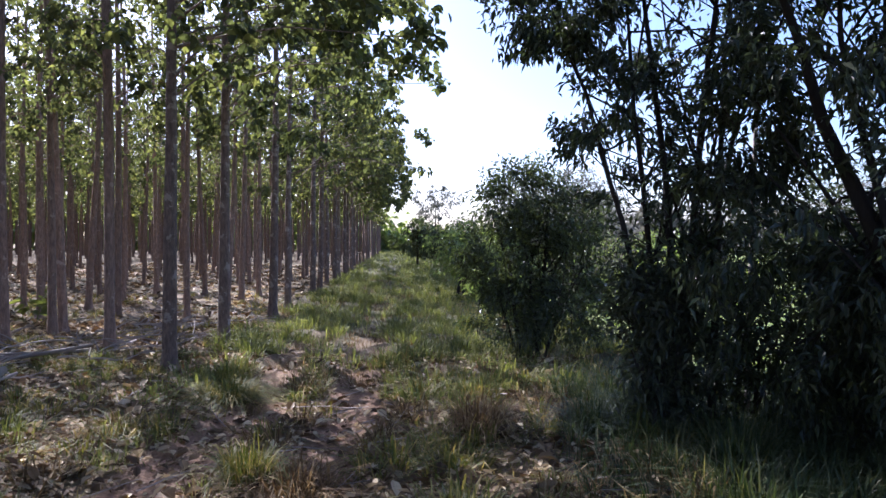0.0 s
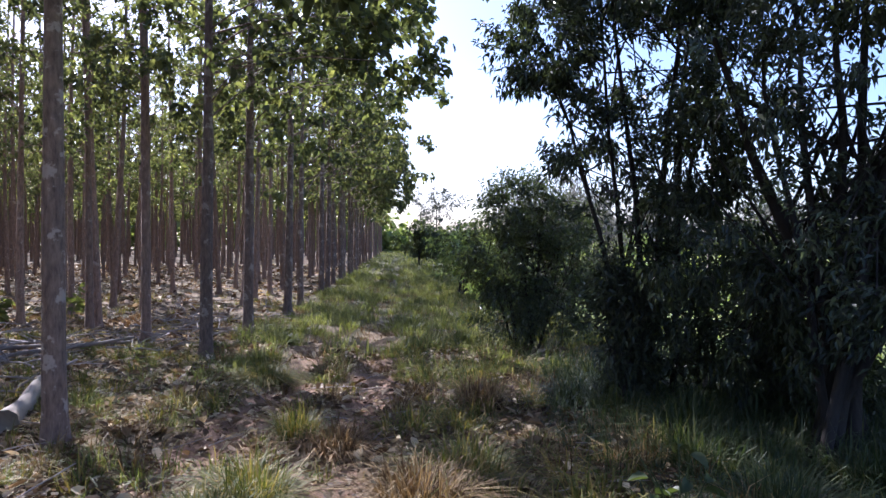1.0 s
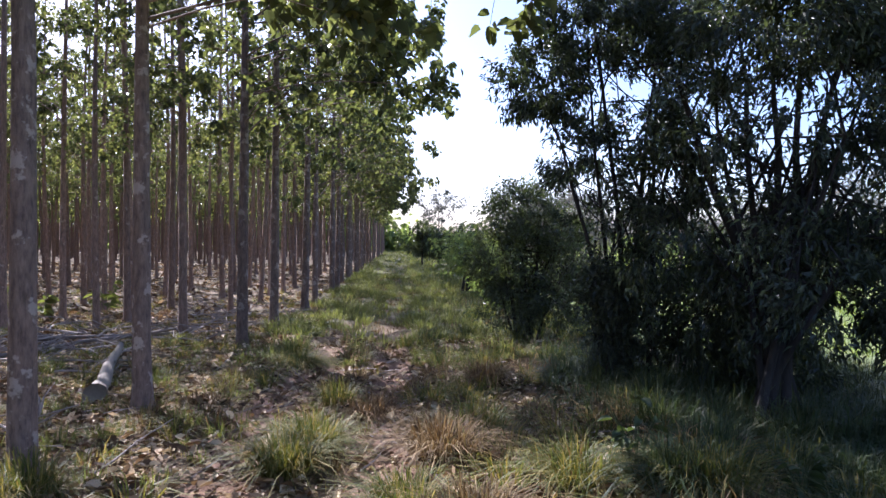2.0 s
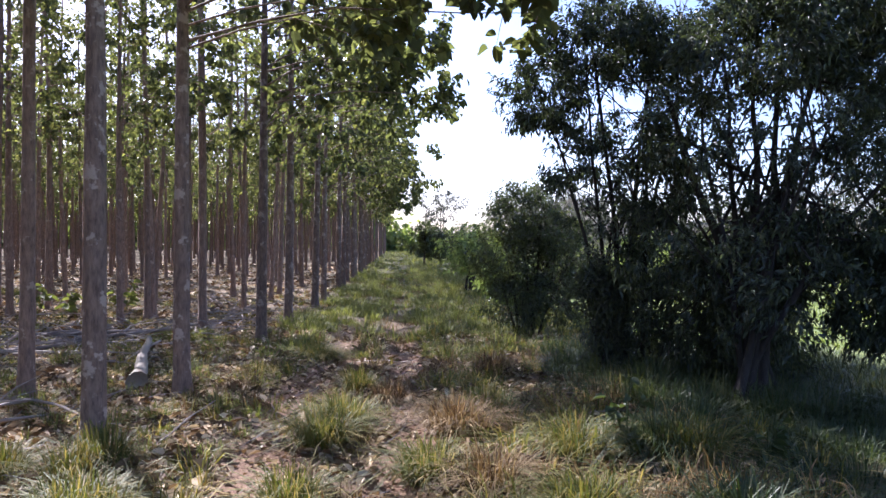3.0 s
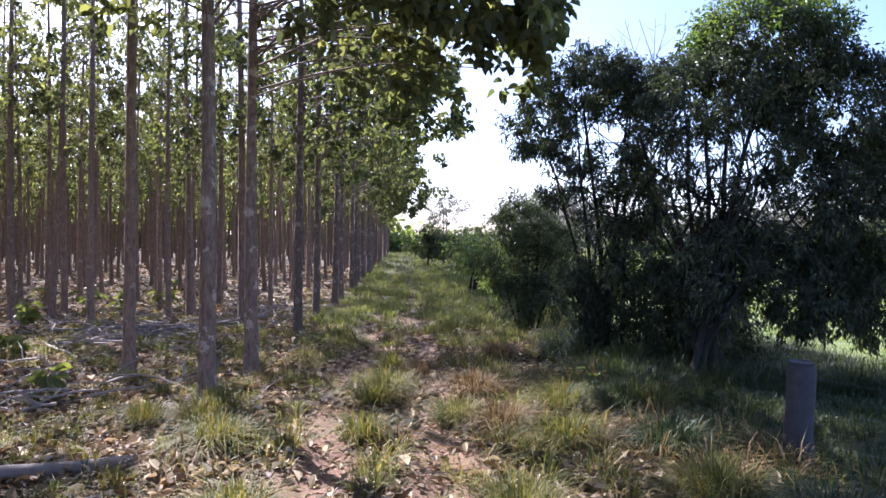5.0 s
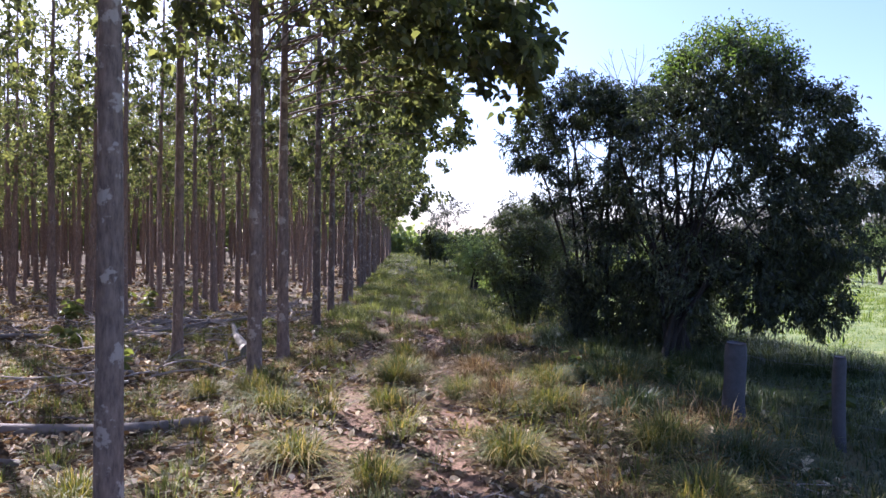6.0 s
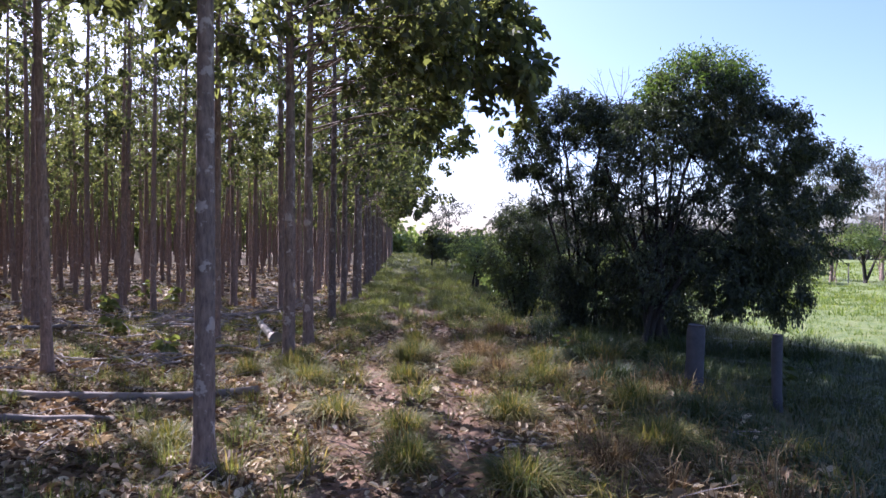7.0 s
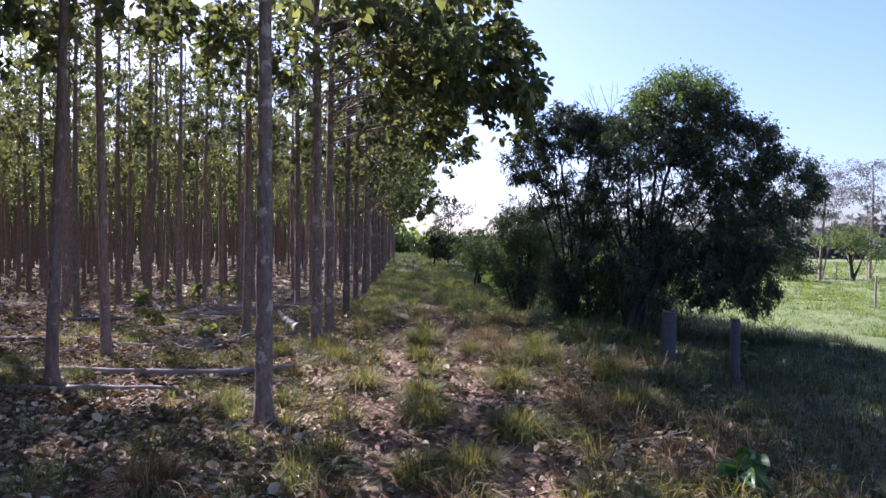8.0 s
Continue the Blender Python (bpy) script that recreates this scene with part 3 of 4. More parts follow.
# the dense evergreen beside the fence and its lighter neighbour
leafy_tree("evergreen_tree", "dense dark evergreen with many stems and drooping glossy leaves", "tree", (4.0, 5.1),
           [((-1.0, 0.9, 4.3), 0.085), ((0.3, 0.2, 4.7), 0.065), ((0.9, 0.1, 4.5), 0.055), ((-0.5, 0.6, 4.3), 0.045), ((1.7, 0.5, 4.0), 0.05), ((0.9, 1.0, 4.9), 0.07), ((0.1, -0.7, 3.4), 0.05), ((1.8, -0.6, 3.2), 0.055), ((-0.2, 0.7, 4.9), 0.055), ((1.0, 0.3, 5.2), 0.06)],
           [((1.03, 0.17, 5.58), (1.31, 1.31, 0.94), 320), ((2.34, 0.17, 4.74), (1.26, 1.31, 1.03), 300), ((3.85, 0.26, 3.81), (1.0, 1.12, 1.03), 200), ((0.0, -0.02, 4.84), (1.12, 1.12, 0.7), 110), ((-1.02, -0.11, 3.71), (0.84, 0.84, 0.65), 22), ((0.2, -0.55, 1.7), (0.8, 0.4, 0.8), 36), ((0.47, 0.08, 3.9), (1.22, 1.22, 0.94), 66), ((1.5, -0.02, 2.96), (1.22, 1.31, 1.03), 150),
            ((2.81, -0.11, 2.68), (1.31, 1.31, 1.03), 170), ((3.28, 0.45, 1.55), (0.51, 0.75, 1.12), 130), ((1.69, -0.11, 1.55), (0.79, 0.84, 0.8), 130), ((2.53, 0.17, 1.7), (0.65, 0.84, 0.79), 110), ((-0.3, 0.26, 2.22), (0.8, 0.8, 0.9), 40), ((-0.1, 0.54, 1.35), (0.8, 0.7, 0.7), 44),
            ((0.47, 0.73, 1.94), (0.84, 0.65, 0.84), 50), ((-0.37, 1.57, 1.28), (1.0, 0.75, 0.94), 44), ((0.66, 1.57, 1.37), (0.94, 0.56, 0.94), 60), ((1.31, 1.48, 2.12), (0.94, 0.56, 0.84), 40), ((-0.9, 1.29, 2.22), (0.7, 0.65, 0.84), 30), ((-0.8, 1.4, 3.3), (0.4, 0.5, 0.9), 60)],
           0.105, 42, M_DARKLEAF, M_BARK_SHADED, 11, hang=0.65, narrow=0.38, spreadr=0.15, top_leaves=((1.05, 0.17, 5.72), (1.35, 1.35, 0.98), 420), foot=0.2)
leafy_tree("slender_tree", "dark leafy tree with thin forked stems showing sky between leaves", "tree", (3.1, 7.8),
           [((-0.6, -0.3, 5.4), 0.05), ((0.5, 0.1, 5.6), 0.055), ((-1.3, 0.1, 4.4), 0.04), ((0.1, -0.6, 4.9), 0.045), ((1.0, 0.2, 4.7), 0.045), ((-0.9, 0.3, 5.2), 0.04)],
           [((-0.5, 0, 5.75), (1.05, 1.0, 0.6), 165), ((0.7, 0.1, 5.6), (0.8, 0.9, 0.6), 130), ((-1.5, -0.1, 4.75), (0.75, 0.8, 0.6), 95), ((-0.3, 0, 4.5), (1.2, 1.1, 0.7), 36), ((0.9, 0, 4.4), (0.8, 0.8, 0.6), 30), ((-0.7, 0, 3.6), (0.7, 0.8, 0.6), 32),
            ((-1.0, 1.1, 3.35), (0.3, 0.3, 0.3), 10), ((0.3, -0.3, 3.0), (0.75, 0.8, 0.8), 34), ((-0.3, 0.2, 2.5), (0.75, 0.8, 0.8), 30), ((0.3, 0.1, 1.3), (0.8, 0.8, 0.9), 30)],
           0.105, 42, M_DARKLEAF, M_BARK_SHADED, 12, hang=0.65, narrow=0.38, spreadr=0.15)
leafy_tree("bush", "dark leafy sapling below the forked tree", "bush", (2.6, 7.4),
           [((0.05, 0, 1.3), 0.035), ((-0.12, 0.1, 1.1), 0.025)], [((0, 0, 1.45), (0.4, 0.4, 0.55), 90), ((0.02, 0, 0.75), (0.22, 0.2, 0.45), 45)], 0.11, 34, M_DARKLEAF, M_BARK_SHADED, 13, narrow=0.36)
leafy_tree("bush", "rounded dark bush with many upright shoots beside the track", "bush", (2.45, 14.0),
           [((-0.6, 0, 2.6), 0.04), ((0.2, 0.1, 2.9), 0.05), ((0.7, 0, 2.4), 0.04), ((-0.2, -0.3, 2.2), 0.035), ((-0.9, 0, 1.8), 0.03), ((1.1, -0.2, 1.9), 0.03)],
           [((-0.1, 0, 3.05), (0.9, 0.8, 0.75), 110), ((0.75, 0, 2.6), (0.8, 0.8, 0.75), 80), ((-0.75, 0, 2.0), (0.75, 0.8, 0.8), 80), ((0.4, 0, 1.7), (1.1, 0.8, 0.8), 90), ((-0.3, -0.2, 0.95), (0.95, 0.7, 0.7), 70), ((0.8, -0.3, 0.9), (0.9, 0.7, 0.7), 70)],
           0.10, 36, M_BUSH, M_BARK_SHADED, 14, narrow=0.42)
# its last two blobs, hidden behind the evergreen, are added to shade the pasture edge
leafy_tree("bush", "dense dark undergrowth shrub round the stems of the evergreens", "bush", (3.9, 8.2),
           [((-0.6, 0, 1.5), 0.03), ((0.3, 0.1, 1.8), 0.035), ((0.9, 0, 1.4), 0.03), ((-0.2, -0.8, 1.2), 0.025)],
           [((-0.5, 0, 1.2), (0.7, 0.8, 0.8), 26), ((0.4, -0.4, 1.3), (0.9, 0.8, 0.85), 50), ((1.3, -0.6, 1.1), (0.8, 0.8, 0.8), 50), ((0.0, -0.6, 0.55), (1.2, 0.7, 0.5), 46), ((1.0, -1.6, 0.6), (0.8, 0.6, 0.55), 46), ((0.9, 0.6, 2.2), (0.9, 0.8, 0.9), 60), ((1.9, 0.2, 1.6), (0.9, 0.8, 0.9), 60)], 0.10, 34, M_DARKLEAF, M_BARK_SHADED, 15, narrow=0.42)
leafy_tree("bush", "pale grey-green wispy bush behind the rounded dark bush", "bush", (4.3, 17.5),
           [((-0.4, 0, 2.9), 0.035), ((0.4, 0.1, 3.3), 0.04), ((0.0, 0.2, 2.6), 0.03)],
           [((0, 0, 3.3), (0.8, 0.8, 0.7), 60), ((-0.5, 0, 2.5), (0.8, 0.7, 0.7), 55), ((0.6, 0, 2.3), (0.8, 0.7, 0.8), 55), ((0, 0, 1.3), (1.0, 0.8, 0.9), 60)], 0.09, 26, M_GREYLEAF, M_BARK_SHADED, 16, narrow=0.4)


def far_bush(x, y, w, h, mat, label, seed, name="bush", category="bush", leaf=0.2, n=70, trunk=0.06, lift=0.0):
    """A bush or tree further off: a few stems and uneven clumps."""
    r = rng(seed)
    blobs = []
    for q in range(6):
        blobs.append(((r.uniform(-0.5, 0.5) * w, r.uniform(-0.4, 0.4) * w, lift + (h - lift) * r.uniform(0.3, 0.8)), (w * 0.36, w * 0.34, (h - lift) * r.uniform(0.18, 0.26)), n // 6))
    blobs.append(((0, 0, lift + (h - lift) * 0.78), (w * 0.3, w * 0.3, (h - lift) * 0.22), n // 6))
    stems = [((r.normal(0, w * 0.15), r.normal(0, w * 0.1), h * 0.7), trunk * r.uniform(0.7, 1.1)) for q in range(2 if lift else 4)]
    return leafy_tree(name, label, category, (x, y), stems, blobs, leaf, 16, mat, M_BARK_SHADED, seed, spreadr=0.1 * w ** 0.5 + 0.12, narrow=0.5)


far_bush(2.3, 29.0, 2.6, 2.9, M_PALEBUSH, "pale green rounded bush at the side of the grassy lane", 21, n=160)
far_bush(4.6, 33.0, 2.8, 2.8, M_PALEBUSH, "pale green rounded bush among low scrub", 22, n=160)
far_bush(5.4, 24.0, 2.4, 2.3, M_PALEBUSH, "low green bush among scrub beside the lane", 23, n=130)
far_bush(7.5, 20.0, 2.6, 2.2, M_PALEBUSH, "low green bush among scrub at the field edge", 24, n=130)
far_bush(3.4, 20.5, 1.8, 1.6, M_PALEBUSH, "low green bush behind the rounded dark bush", 25, n=100)
far_bush(4.4, 52.0, 4.4, 3.7, M_BUSH, "dark round tree at the end of the grassy lane", 26, "tree", "tree", 0.3, 220, 0.12, 0.4)
far_bush(0.9, 60.0, 3.6, 3.9, M_BUSH, "dark bushy tree at the end of the lane", 27, "tree", "tree", 0.3, 200, 0.12, 0.3)
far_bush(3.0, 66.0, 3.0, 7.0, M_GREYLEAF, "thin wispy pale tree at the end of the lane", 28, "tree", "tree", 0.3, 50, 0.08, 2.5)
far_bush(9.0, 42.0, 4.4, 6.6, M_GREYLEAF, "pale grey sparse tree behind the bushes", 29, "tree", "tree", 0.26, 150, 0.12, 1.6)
far_bush(8.5, 30.0, 3.0, 2.6, M_PALEBUSH, "pale green low bush at the field edge", 30, n=140)
far_bush(11.5, 36.0, 3.4, 3.0, M_PALEBUSH, "green low bush at the field edge", 31, n=140)
far_bush(25.5, 37.0, 2.6, 2.4, M_BUSH, "round dark green bush standing in the pasture", 32, n=150)


def savanna_tree(x, y, height, width, seed, mat, bark_mat, label, layers=5, fine=0.15):
    """A thin straight trunk under flat, wide, wispy tiers of leaves."""
    r = rng(seed)
    blobs = []
    for q in range(layers):
        z = height * (0.6 + 0.38 * q / (layers - 1)) + r.normal(0, 0.15)
        reach = width * (0.5 - 0.12 * abs(q - layers * 0.55))
        a = r.uniform(0, 6.28)
        blobs.append(((math.cos(a) * reach * 0.5, math.sin(a) * reach * 0.5, z), (reach, reach, height * 0.035), 34))
        blobs.append(((-math.cos(a) * reach * 0.7, -math.sin(a) * reach * 0.7, z + r.normal(0, 0.3)), (reach * 0.7, reach * 0.7, height * 0.03), 22))
    stems = [((r.normal(0, 0.3), r.normal(0, 0.3), height * 0.95), 0.11)] + [((math.cos(k * 1.6 + seed) * width * 0.3, math.sin(k * 1.6 + seed) * width * 0.3, height * (0.72 + 0.06 * k)), 0.035) for k in range(4)]
    return leafy_tree("pasture_tree", label, "tree", (x, y), stems, blobs, fine, 12, mat, bark_mat, seed, spreadr=0.24, narrow=0.5)


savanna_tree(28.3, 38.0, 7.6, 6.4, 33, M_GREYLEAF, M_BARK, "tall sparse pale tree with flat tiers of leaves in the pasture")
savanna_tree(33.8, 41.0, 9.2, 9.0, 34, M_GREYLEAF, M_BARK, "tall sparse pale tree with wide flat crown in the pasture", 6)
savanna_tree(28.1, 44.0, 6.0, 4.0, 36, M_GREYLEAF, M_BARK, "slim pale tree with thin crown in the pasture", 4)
far_bush(30.2, 37.5, 3.6, 4.0, M_PALEBUSH, "yellow-green leafy tree with a short trunk in the pasture", 35, "tree", "tree", 0.18, 160, 0.12, 1.3)


def woods_band(name, label, line, h, n, mat, seed, leaf=0.9):
    """A distant belt of trees, too far to tell one from another."""
    r = rng(seed)
    (xa, ya), (xb, yb) = line
    t = r.uniform(0, 1, n)
    top = h * (0.75 + 0.18 * np.sin(t * 61) + 0.12 * np.sin(t * 143 + 1))
    b = np.stack([xa + (xb - xa) * t + r.normal(0, 2.0, n), ya + (yb - ya) * t + r.normal(0, 2.0, n), top * r.uniform(0, 1, n) ** 0.8 - 0.4], 1)
    v, f = leaves(r, b, r.normal(0, 1, (n, 3)), leaf * r.uniform(0.5, 1.4, n), leaf * 0.7, wide=False)
    tagged(new(name, mesh_from(name, v, f, mat)), label, "woods", kind="stuff")


# haze over the first belt is only its grey leaf colour
woods_band("far_woods", "distant belt of trees across the pasture, coloured grey for haze", ((16, 118), (190, 60)), 8.0, 9000, M_GREYLEAF, 41, 1.5)
woods_band("far_woods", "distant green belt of trees closing the lane", ((-12, 125), (60, 118)), 3.6, 5000, M_PALEBUSH, 42, 1.3)
woods_band("far_woods", "dense woods behind the plantation rows", ((-110, 116), (-2, 120)), 9.0, 9000, M_PALEBUSH, 43, 1.3)
woods_band("far_woods", "dense woods beside the plantation rows", ((-112, 120), (-50, 20)), 9.0, 9000, M_PALEBUSH, 44, 1.3)


# ---- fence ----
def fence_post(x, y, radius, height, tilt, label, coat=M_POST):
    r = rng(int(abs(x * 100)))
    s = Shape()
    z = np.array([-0.3, 0, 0.3, 0.6, 0.9, height - 0.04, height])
    s.tube(np.stack([tilt * z, 0.02 * np.sin(z * 3), z], 1), radius * np.array([1.05, 1.04, 1, 0.98, 1.0, 0.97, 0.86]), 12, True, r, 0.07)
    ob = new("fence_post", s.mesh("fence_post", coat, True))
    ob.location = (x, y, float(rise(x, y)))
    return tagged(ob, label, "fence post", "fence posts")


POSTS = [(3.07, 0.5), (3.93, -0.47), (5.6, -2.4)]
fence_post(*POSTS[0], 0.145, 1.1, 0.01, "thick weathered grey wooden fence post with wires tied round it")
fence_post(*POSTS[1], 0.075, 1.15, -0.02, "thin weathered grey wooden fence post")
fence_post(*POSTS[2], 0.075, 1.2, 0.02, "thin weathered grey wooden fence post")
for h in (0.45, 0.8, 1.12):
    s = Shape()
    for (xa, ya), (xb, yb) in zip(POSTS, POSTS[1:]):
        t = np.linspace(0, 1, 9)[:, None]
        p = np.array([[xa, ya, h]]) + t * np.array([[xb - xa, yb - ya, 0.0]])
        p[:, 2] -= 0.05 * np.sin(math.pi * t[:, 0])
        s.tube(p, [0.0018] * 9, 4, False)
    tagged(new("fence_wire", s.mesh("fence_wire", M_WIRE)), "thin sagging grey wire strung between fence posts", "wire", "fence wires")


# ---- logs, sticks and leaf litter ----
def log(x0, y0, x1, y1, ra, rb, label, seed, lift=0.0, coat=M_LOG):
    r = rng(seed)
    t = np.linspace(0, 1, 9)
    x, y = x0 + (x1 - x0) * t + np.cumsum(r.normal(0, 0.015, 9)), y0 + (y1 - y0) * t + np.cumsum(r.normal(0, 0.02, 9))
    rad = ra + (rb - ra) * t
    rad[0] *= 1.3
    o = np.array([x0, y0, float(rise(x0, y0))])
    s = Shape()
    s.tube(np.stack([x, y, rise(x, y) + rad * 0.8 + lift * t], 1) - o, rad, 10, True, r, 0.06)
    ob = tagged(new("log", s.mesh("log", coat, True)), label, "log", "fallen logs")
    ob.location = o
    return ob


log(-9.3, 0.86, -3.9, 0.72, 0.075, 0.085, "long straight barked log lying across the plantation floor", 51)
log(-9.6, -0.62, -5.6, -0.62, 0.05, 0.06, "thin pale log lying on leaf litter", 52)
log(-4.7, 6.75, -6.1, 11.2, 0.13, 0.06, "pale tapering log with flared end lying among grass", 53, 0.1, M_CUT)
log(-12.5, 9.6, -6.6, 10.4, 0.06, 0.04, "thin grey log lying among dead branches", 54)
log(-10.4, 12.4, -5.9, 13.8, 0.055, 0.035, "thin grey pole lying across the pile of dead branches", 56, 0.12)
log(-8.6, 10.4, -5.7, 13.3, 0.05, 0.03, "thin dark pole leaning on the pile of dead branches", 57, 0.25)
log(-9.4, 10.1, -7.5, 7.75, 0.045, 0.025, "pale sunlit peeled pole lying below the branch pile", 58, 0.05, M_CUT)
log(-3.4, 2.9, -3.05, 4.75, 0.009, 0.006, "thin bent dry stalk lying by the teak foot", 59, 0.22, M_STICK)
log(-15.5, 4.4, -9.5, 5.2, 0.07, 0.05, "grey log lying on the plantation floor", 55)


def fallen_branch(x, y, length, turn, seed):
    r = rng(seed)
    s = Shape()
    n = 6
    t = np.linspace(0, 1, n)
    p = np.stack([t * length, np.cumsum(r.normal(0, 0.05, n)), 0.04 + 0.12 * np.abs(np.sin(t * 3 + r.uniform(0, 2)))], 1)
    s.tube(p, 0.024 * np.linspace(1, 0.35, n), 5, True)
    for q in range(r.integers(2, 5)):
        j = r.integers(1, n - 1)
        a = r.uniform(0.4, 1.1) * r.choice([-1, 1])
        l = length * r.uniform(0.2, 0.45)
        e = p[j] + np.array([math.cos(a) * l, math.sin(a) * l, r.uniform(0.0, 0.3)])
        s.tube([p[j], (p[j] + e) / 2 + r.normal(0, 0.03, 3), e], [0.016, 0.012, 0.005], 4, False)
    ob = tagged(new("fallen_branch", s.mesh("fallen_branch", M_STICK)), "bare grey dead branch lying on the leaf litter", "branch", "fallen branches")
    ob.matrix_basis = pose(x, y, float(rise(x, y)), 0, 0, turn)


_r = rng(60)
for q in range(110):
    fx, fy = _r.uniform(-19, -4.6), _r.uniform(2, 26)
    if q < 34:
        fx, fy = _r.normal(-8.6, 1.5), _r.normal(11.6, 1.4)
    elif q < 52:
        fx, fy = _r.normal(-5.6, 0.8), _r.normal(16.5, 1.8)
    elif q < 60:
        fx, fy = _r.normal(-6.3, 0.5), _r.normal(5.2, 0.7)
    fallen_branch(fx, fy, _r.uniform(0.7, 2.6), _r.uniform(0, 360), 600 + q)


def scatter_sticks(n, seed):
    r = rng(seed)
    s = Shape()
    for q in range(n):
        x, y = r.uniform(-22, -3.4), r.uniform(-4, 34)
        if r.uniform() < 0.12:
            x, y = r.uniform(-3, 2.5), r.uniform(-8, 10)
        l, a = r.uniform(0.2, 0.9), r.uniform(0, 6.28)
        e = np.array([math.cos(a), math.sin(a)]) * l
        z0, z1 = float(rise(x, y)) + 0.02, float(rise(x + e[0], y + e[1])) + r.uniform(0.01, 0.15)
        s.tube([(x, y, z0), (x + e[0] * 0.5, y + e[1] * 0.5, (z0 + z1) / 2 + r.normal(0, 0.02)), (x + e[0], y + e[1], z1)], [0.009, 0.008, 0.004], 3, False)
    tagged(new("brushwood", s.mesh("brushwood", M_STICK)), "thin dry sticks strewn over the plantation floor", "sticks", kind="stuff")


scatter_sticks(1500, 61)


def scatter_litter(name, label, n, area, size, seed, keep=None):
    r = rng(seed)
    x, y = r.uniform(area[0], area[1], n), r.uniform(area[2], area[3], n)
    if keep:
        ok = r.uniform(0, 1, n) < keep(x, y)
        x, y = x[ok], y[ok]
    n = len(x)
    a = r.uniform(0, 6.28, n)
    l = size * (0.22 + 1.2 * r.beta(1.3, 2.2, n))
    d = np.stack([np.cos(a), np.sin(a), r.normal(0.1, 0.36, n)], 1)
    v, f = leaves(r, np.stack([x, y, rise(x, y) + r.uniform(0.005, 0.05, n)], 1), d, l, l * r.uniform(0.4, 0.7, n), wide=True, droop=0.05, spin=0.5)
    tagged(new(name, mesh_from(name, v, f, M_LITTER)), label, "dry leaves", kind="stuff")


def clump(x, y, k=1.0):
    """A patchy field between 0 and 1."""
    return np.clip(0.5 + 0.3 * np.sin(x * 1.7 * k + 1.3 * np.sin(y * 0.9 * k)) + 0.3 * np.sin(y * 1.5 * k + 1.1 * np.sin(x * 1.2 * k + 2)), 0, 1)


def off_track(x, y):
    wob = 0.12 * np.sin(y * 0.8) + 0.07 * np.sin(y * 2.3)
    d = np.minimum(np.abs(x + 2.08 - wob), np.abs(x + 0.76 - wob))
    return np.where(y < 16, np.clip((d - 0.3) / 0.2, 0.02, 1), np.clip((d - 0.05) / 0.2, 0.45, 1))


scatter_litter("leaf_litter", "curled dry brown leaves covering the plantation floor", 30000, (-16, -3, -9, 20), 0.165, 71)
scatter_litter("leaf_litter", "curled dry brown leaves strewn on the wheel tracks and verge", 11000, (-3.4, 3.2, -9.5, 14), 0.16, 72, lambda x, y: 0.35 + 0.65 * off_track(x, y))
scatter_litter("leaf_litter", "curled pale and brown leaves heaped between the logs", 14000, (-9.5, -2.8, -6, 8), 0.13, 77)
scatter_litter("leaf_litter", "pale curled leaves lying loose on the sunlit track", 10000, (-6.5, 2.6, -9.5, 9), 0.135, 76)
scatter_litter("leaf_litter", "small broken bits of dry leaf on the bare earth", 9000, (-4.5, 3.0, -9.5, 12), 0.06, 74)
scatter_litter("leaf_litter", "dry brown leaves on the lane behind", 9000, (-14, 4, -20, -9.2), 0.16, 75)
scatter_litter("leaf_litter", "curled dry brown leaves deep in the plantation", 14000, (-40, -4, 18, 60), 0.28, 73)


# ---- grass ----
def grass(name, label, n, area, per, tall, wide, mat, seed, keep, radius=0.12, lean=0.85, fine=True):
    """Tufts of bent blades."""
    r = rng(seed)
    x, y = r.uniform(area[0], area[1], n), r.uniform(area[2], area[3], n)
    ok = r.uniform(0, 1, n) < keep(x, y)
    x, y = x[ok], y[ok]
    size = r.uniform(0.55, 1.3, len(x))
    m = (per * size * r.uniform(0.6, 1.3, len(x))).astype(int) + 3
    cx, cy, cs = np.repeat(x, m), np.repeat(y, m), np.repeat(size, m)
    k = len(cx)
    a, q = r.uniform(0, 6.28, k), np.sqrt(r.uniform(0, 1, k))
    bx, by = cx + np.cos(a) * q * radius * cs, cy + np.sin(a) * q * radius * cs
    base = np.stack([bx, by, rise(bx, by) - 0.01], 1)
    a = a + r.normal(0, 0.7, k)
    out = np.stack([np.cos(a), np.sin(a), np.zeros(k)], 1)
    h = (tall * cs * r.uniform(0.45, 1.2, k))[:, None]
    ln = (lean * r.uniform(0.15, 1.4, k) * (0.4 + q))[:, None]
    mid = base + out * h * ln * 0.4 + np.array([[0, 0, 1.0]]) * h * (0.62 - 0.1 * ln)
    tip = base + out * h * ln * 1.15 + np.array([[0, 0, 1.0]]) * h * np.clip(1.0 - 0.5 * ln, 0.2, 1)
    s = np.stack([-np.sin(a + r.normal(0, 0.6, k)), np.cos(a), np.zeros(k)], 1) * (wide * r.uniform(0.7, 1.3, k))[:, None] * 0.5
    if fine:
        v = np.stack([base - s, base + s, mid + s * 0.8, mid - s * 0.8, tip], 1).reshape(-1, 3)
        f = [(5 * i, 5 * i + 1, 5 * i + 2, 5 * i + 3) for i in range(k)] + [(5 * i + 3, 5 * i + 2, 5 * i + 4) for i in range(k)]
    else:
        v = np.stack([base - s, base + s, tip], 1).reshape(-1, 3)
        f = [(3 * i, 3 * i + 1, 3 * i + 2) for i in range(k)]
    tagged(new(name, mesh_from(name, v, f, mat)), label, "grass", kind="stuff")
    print(name, seed, k)


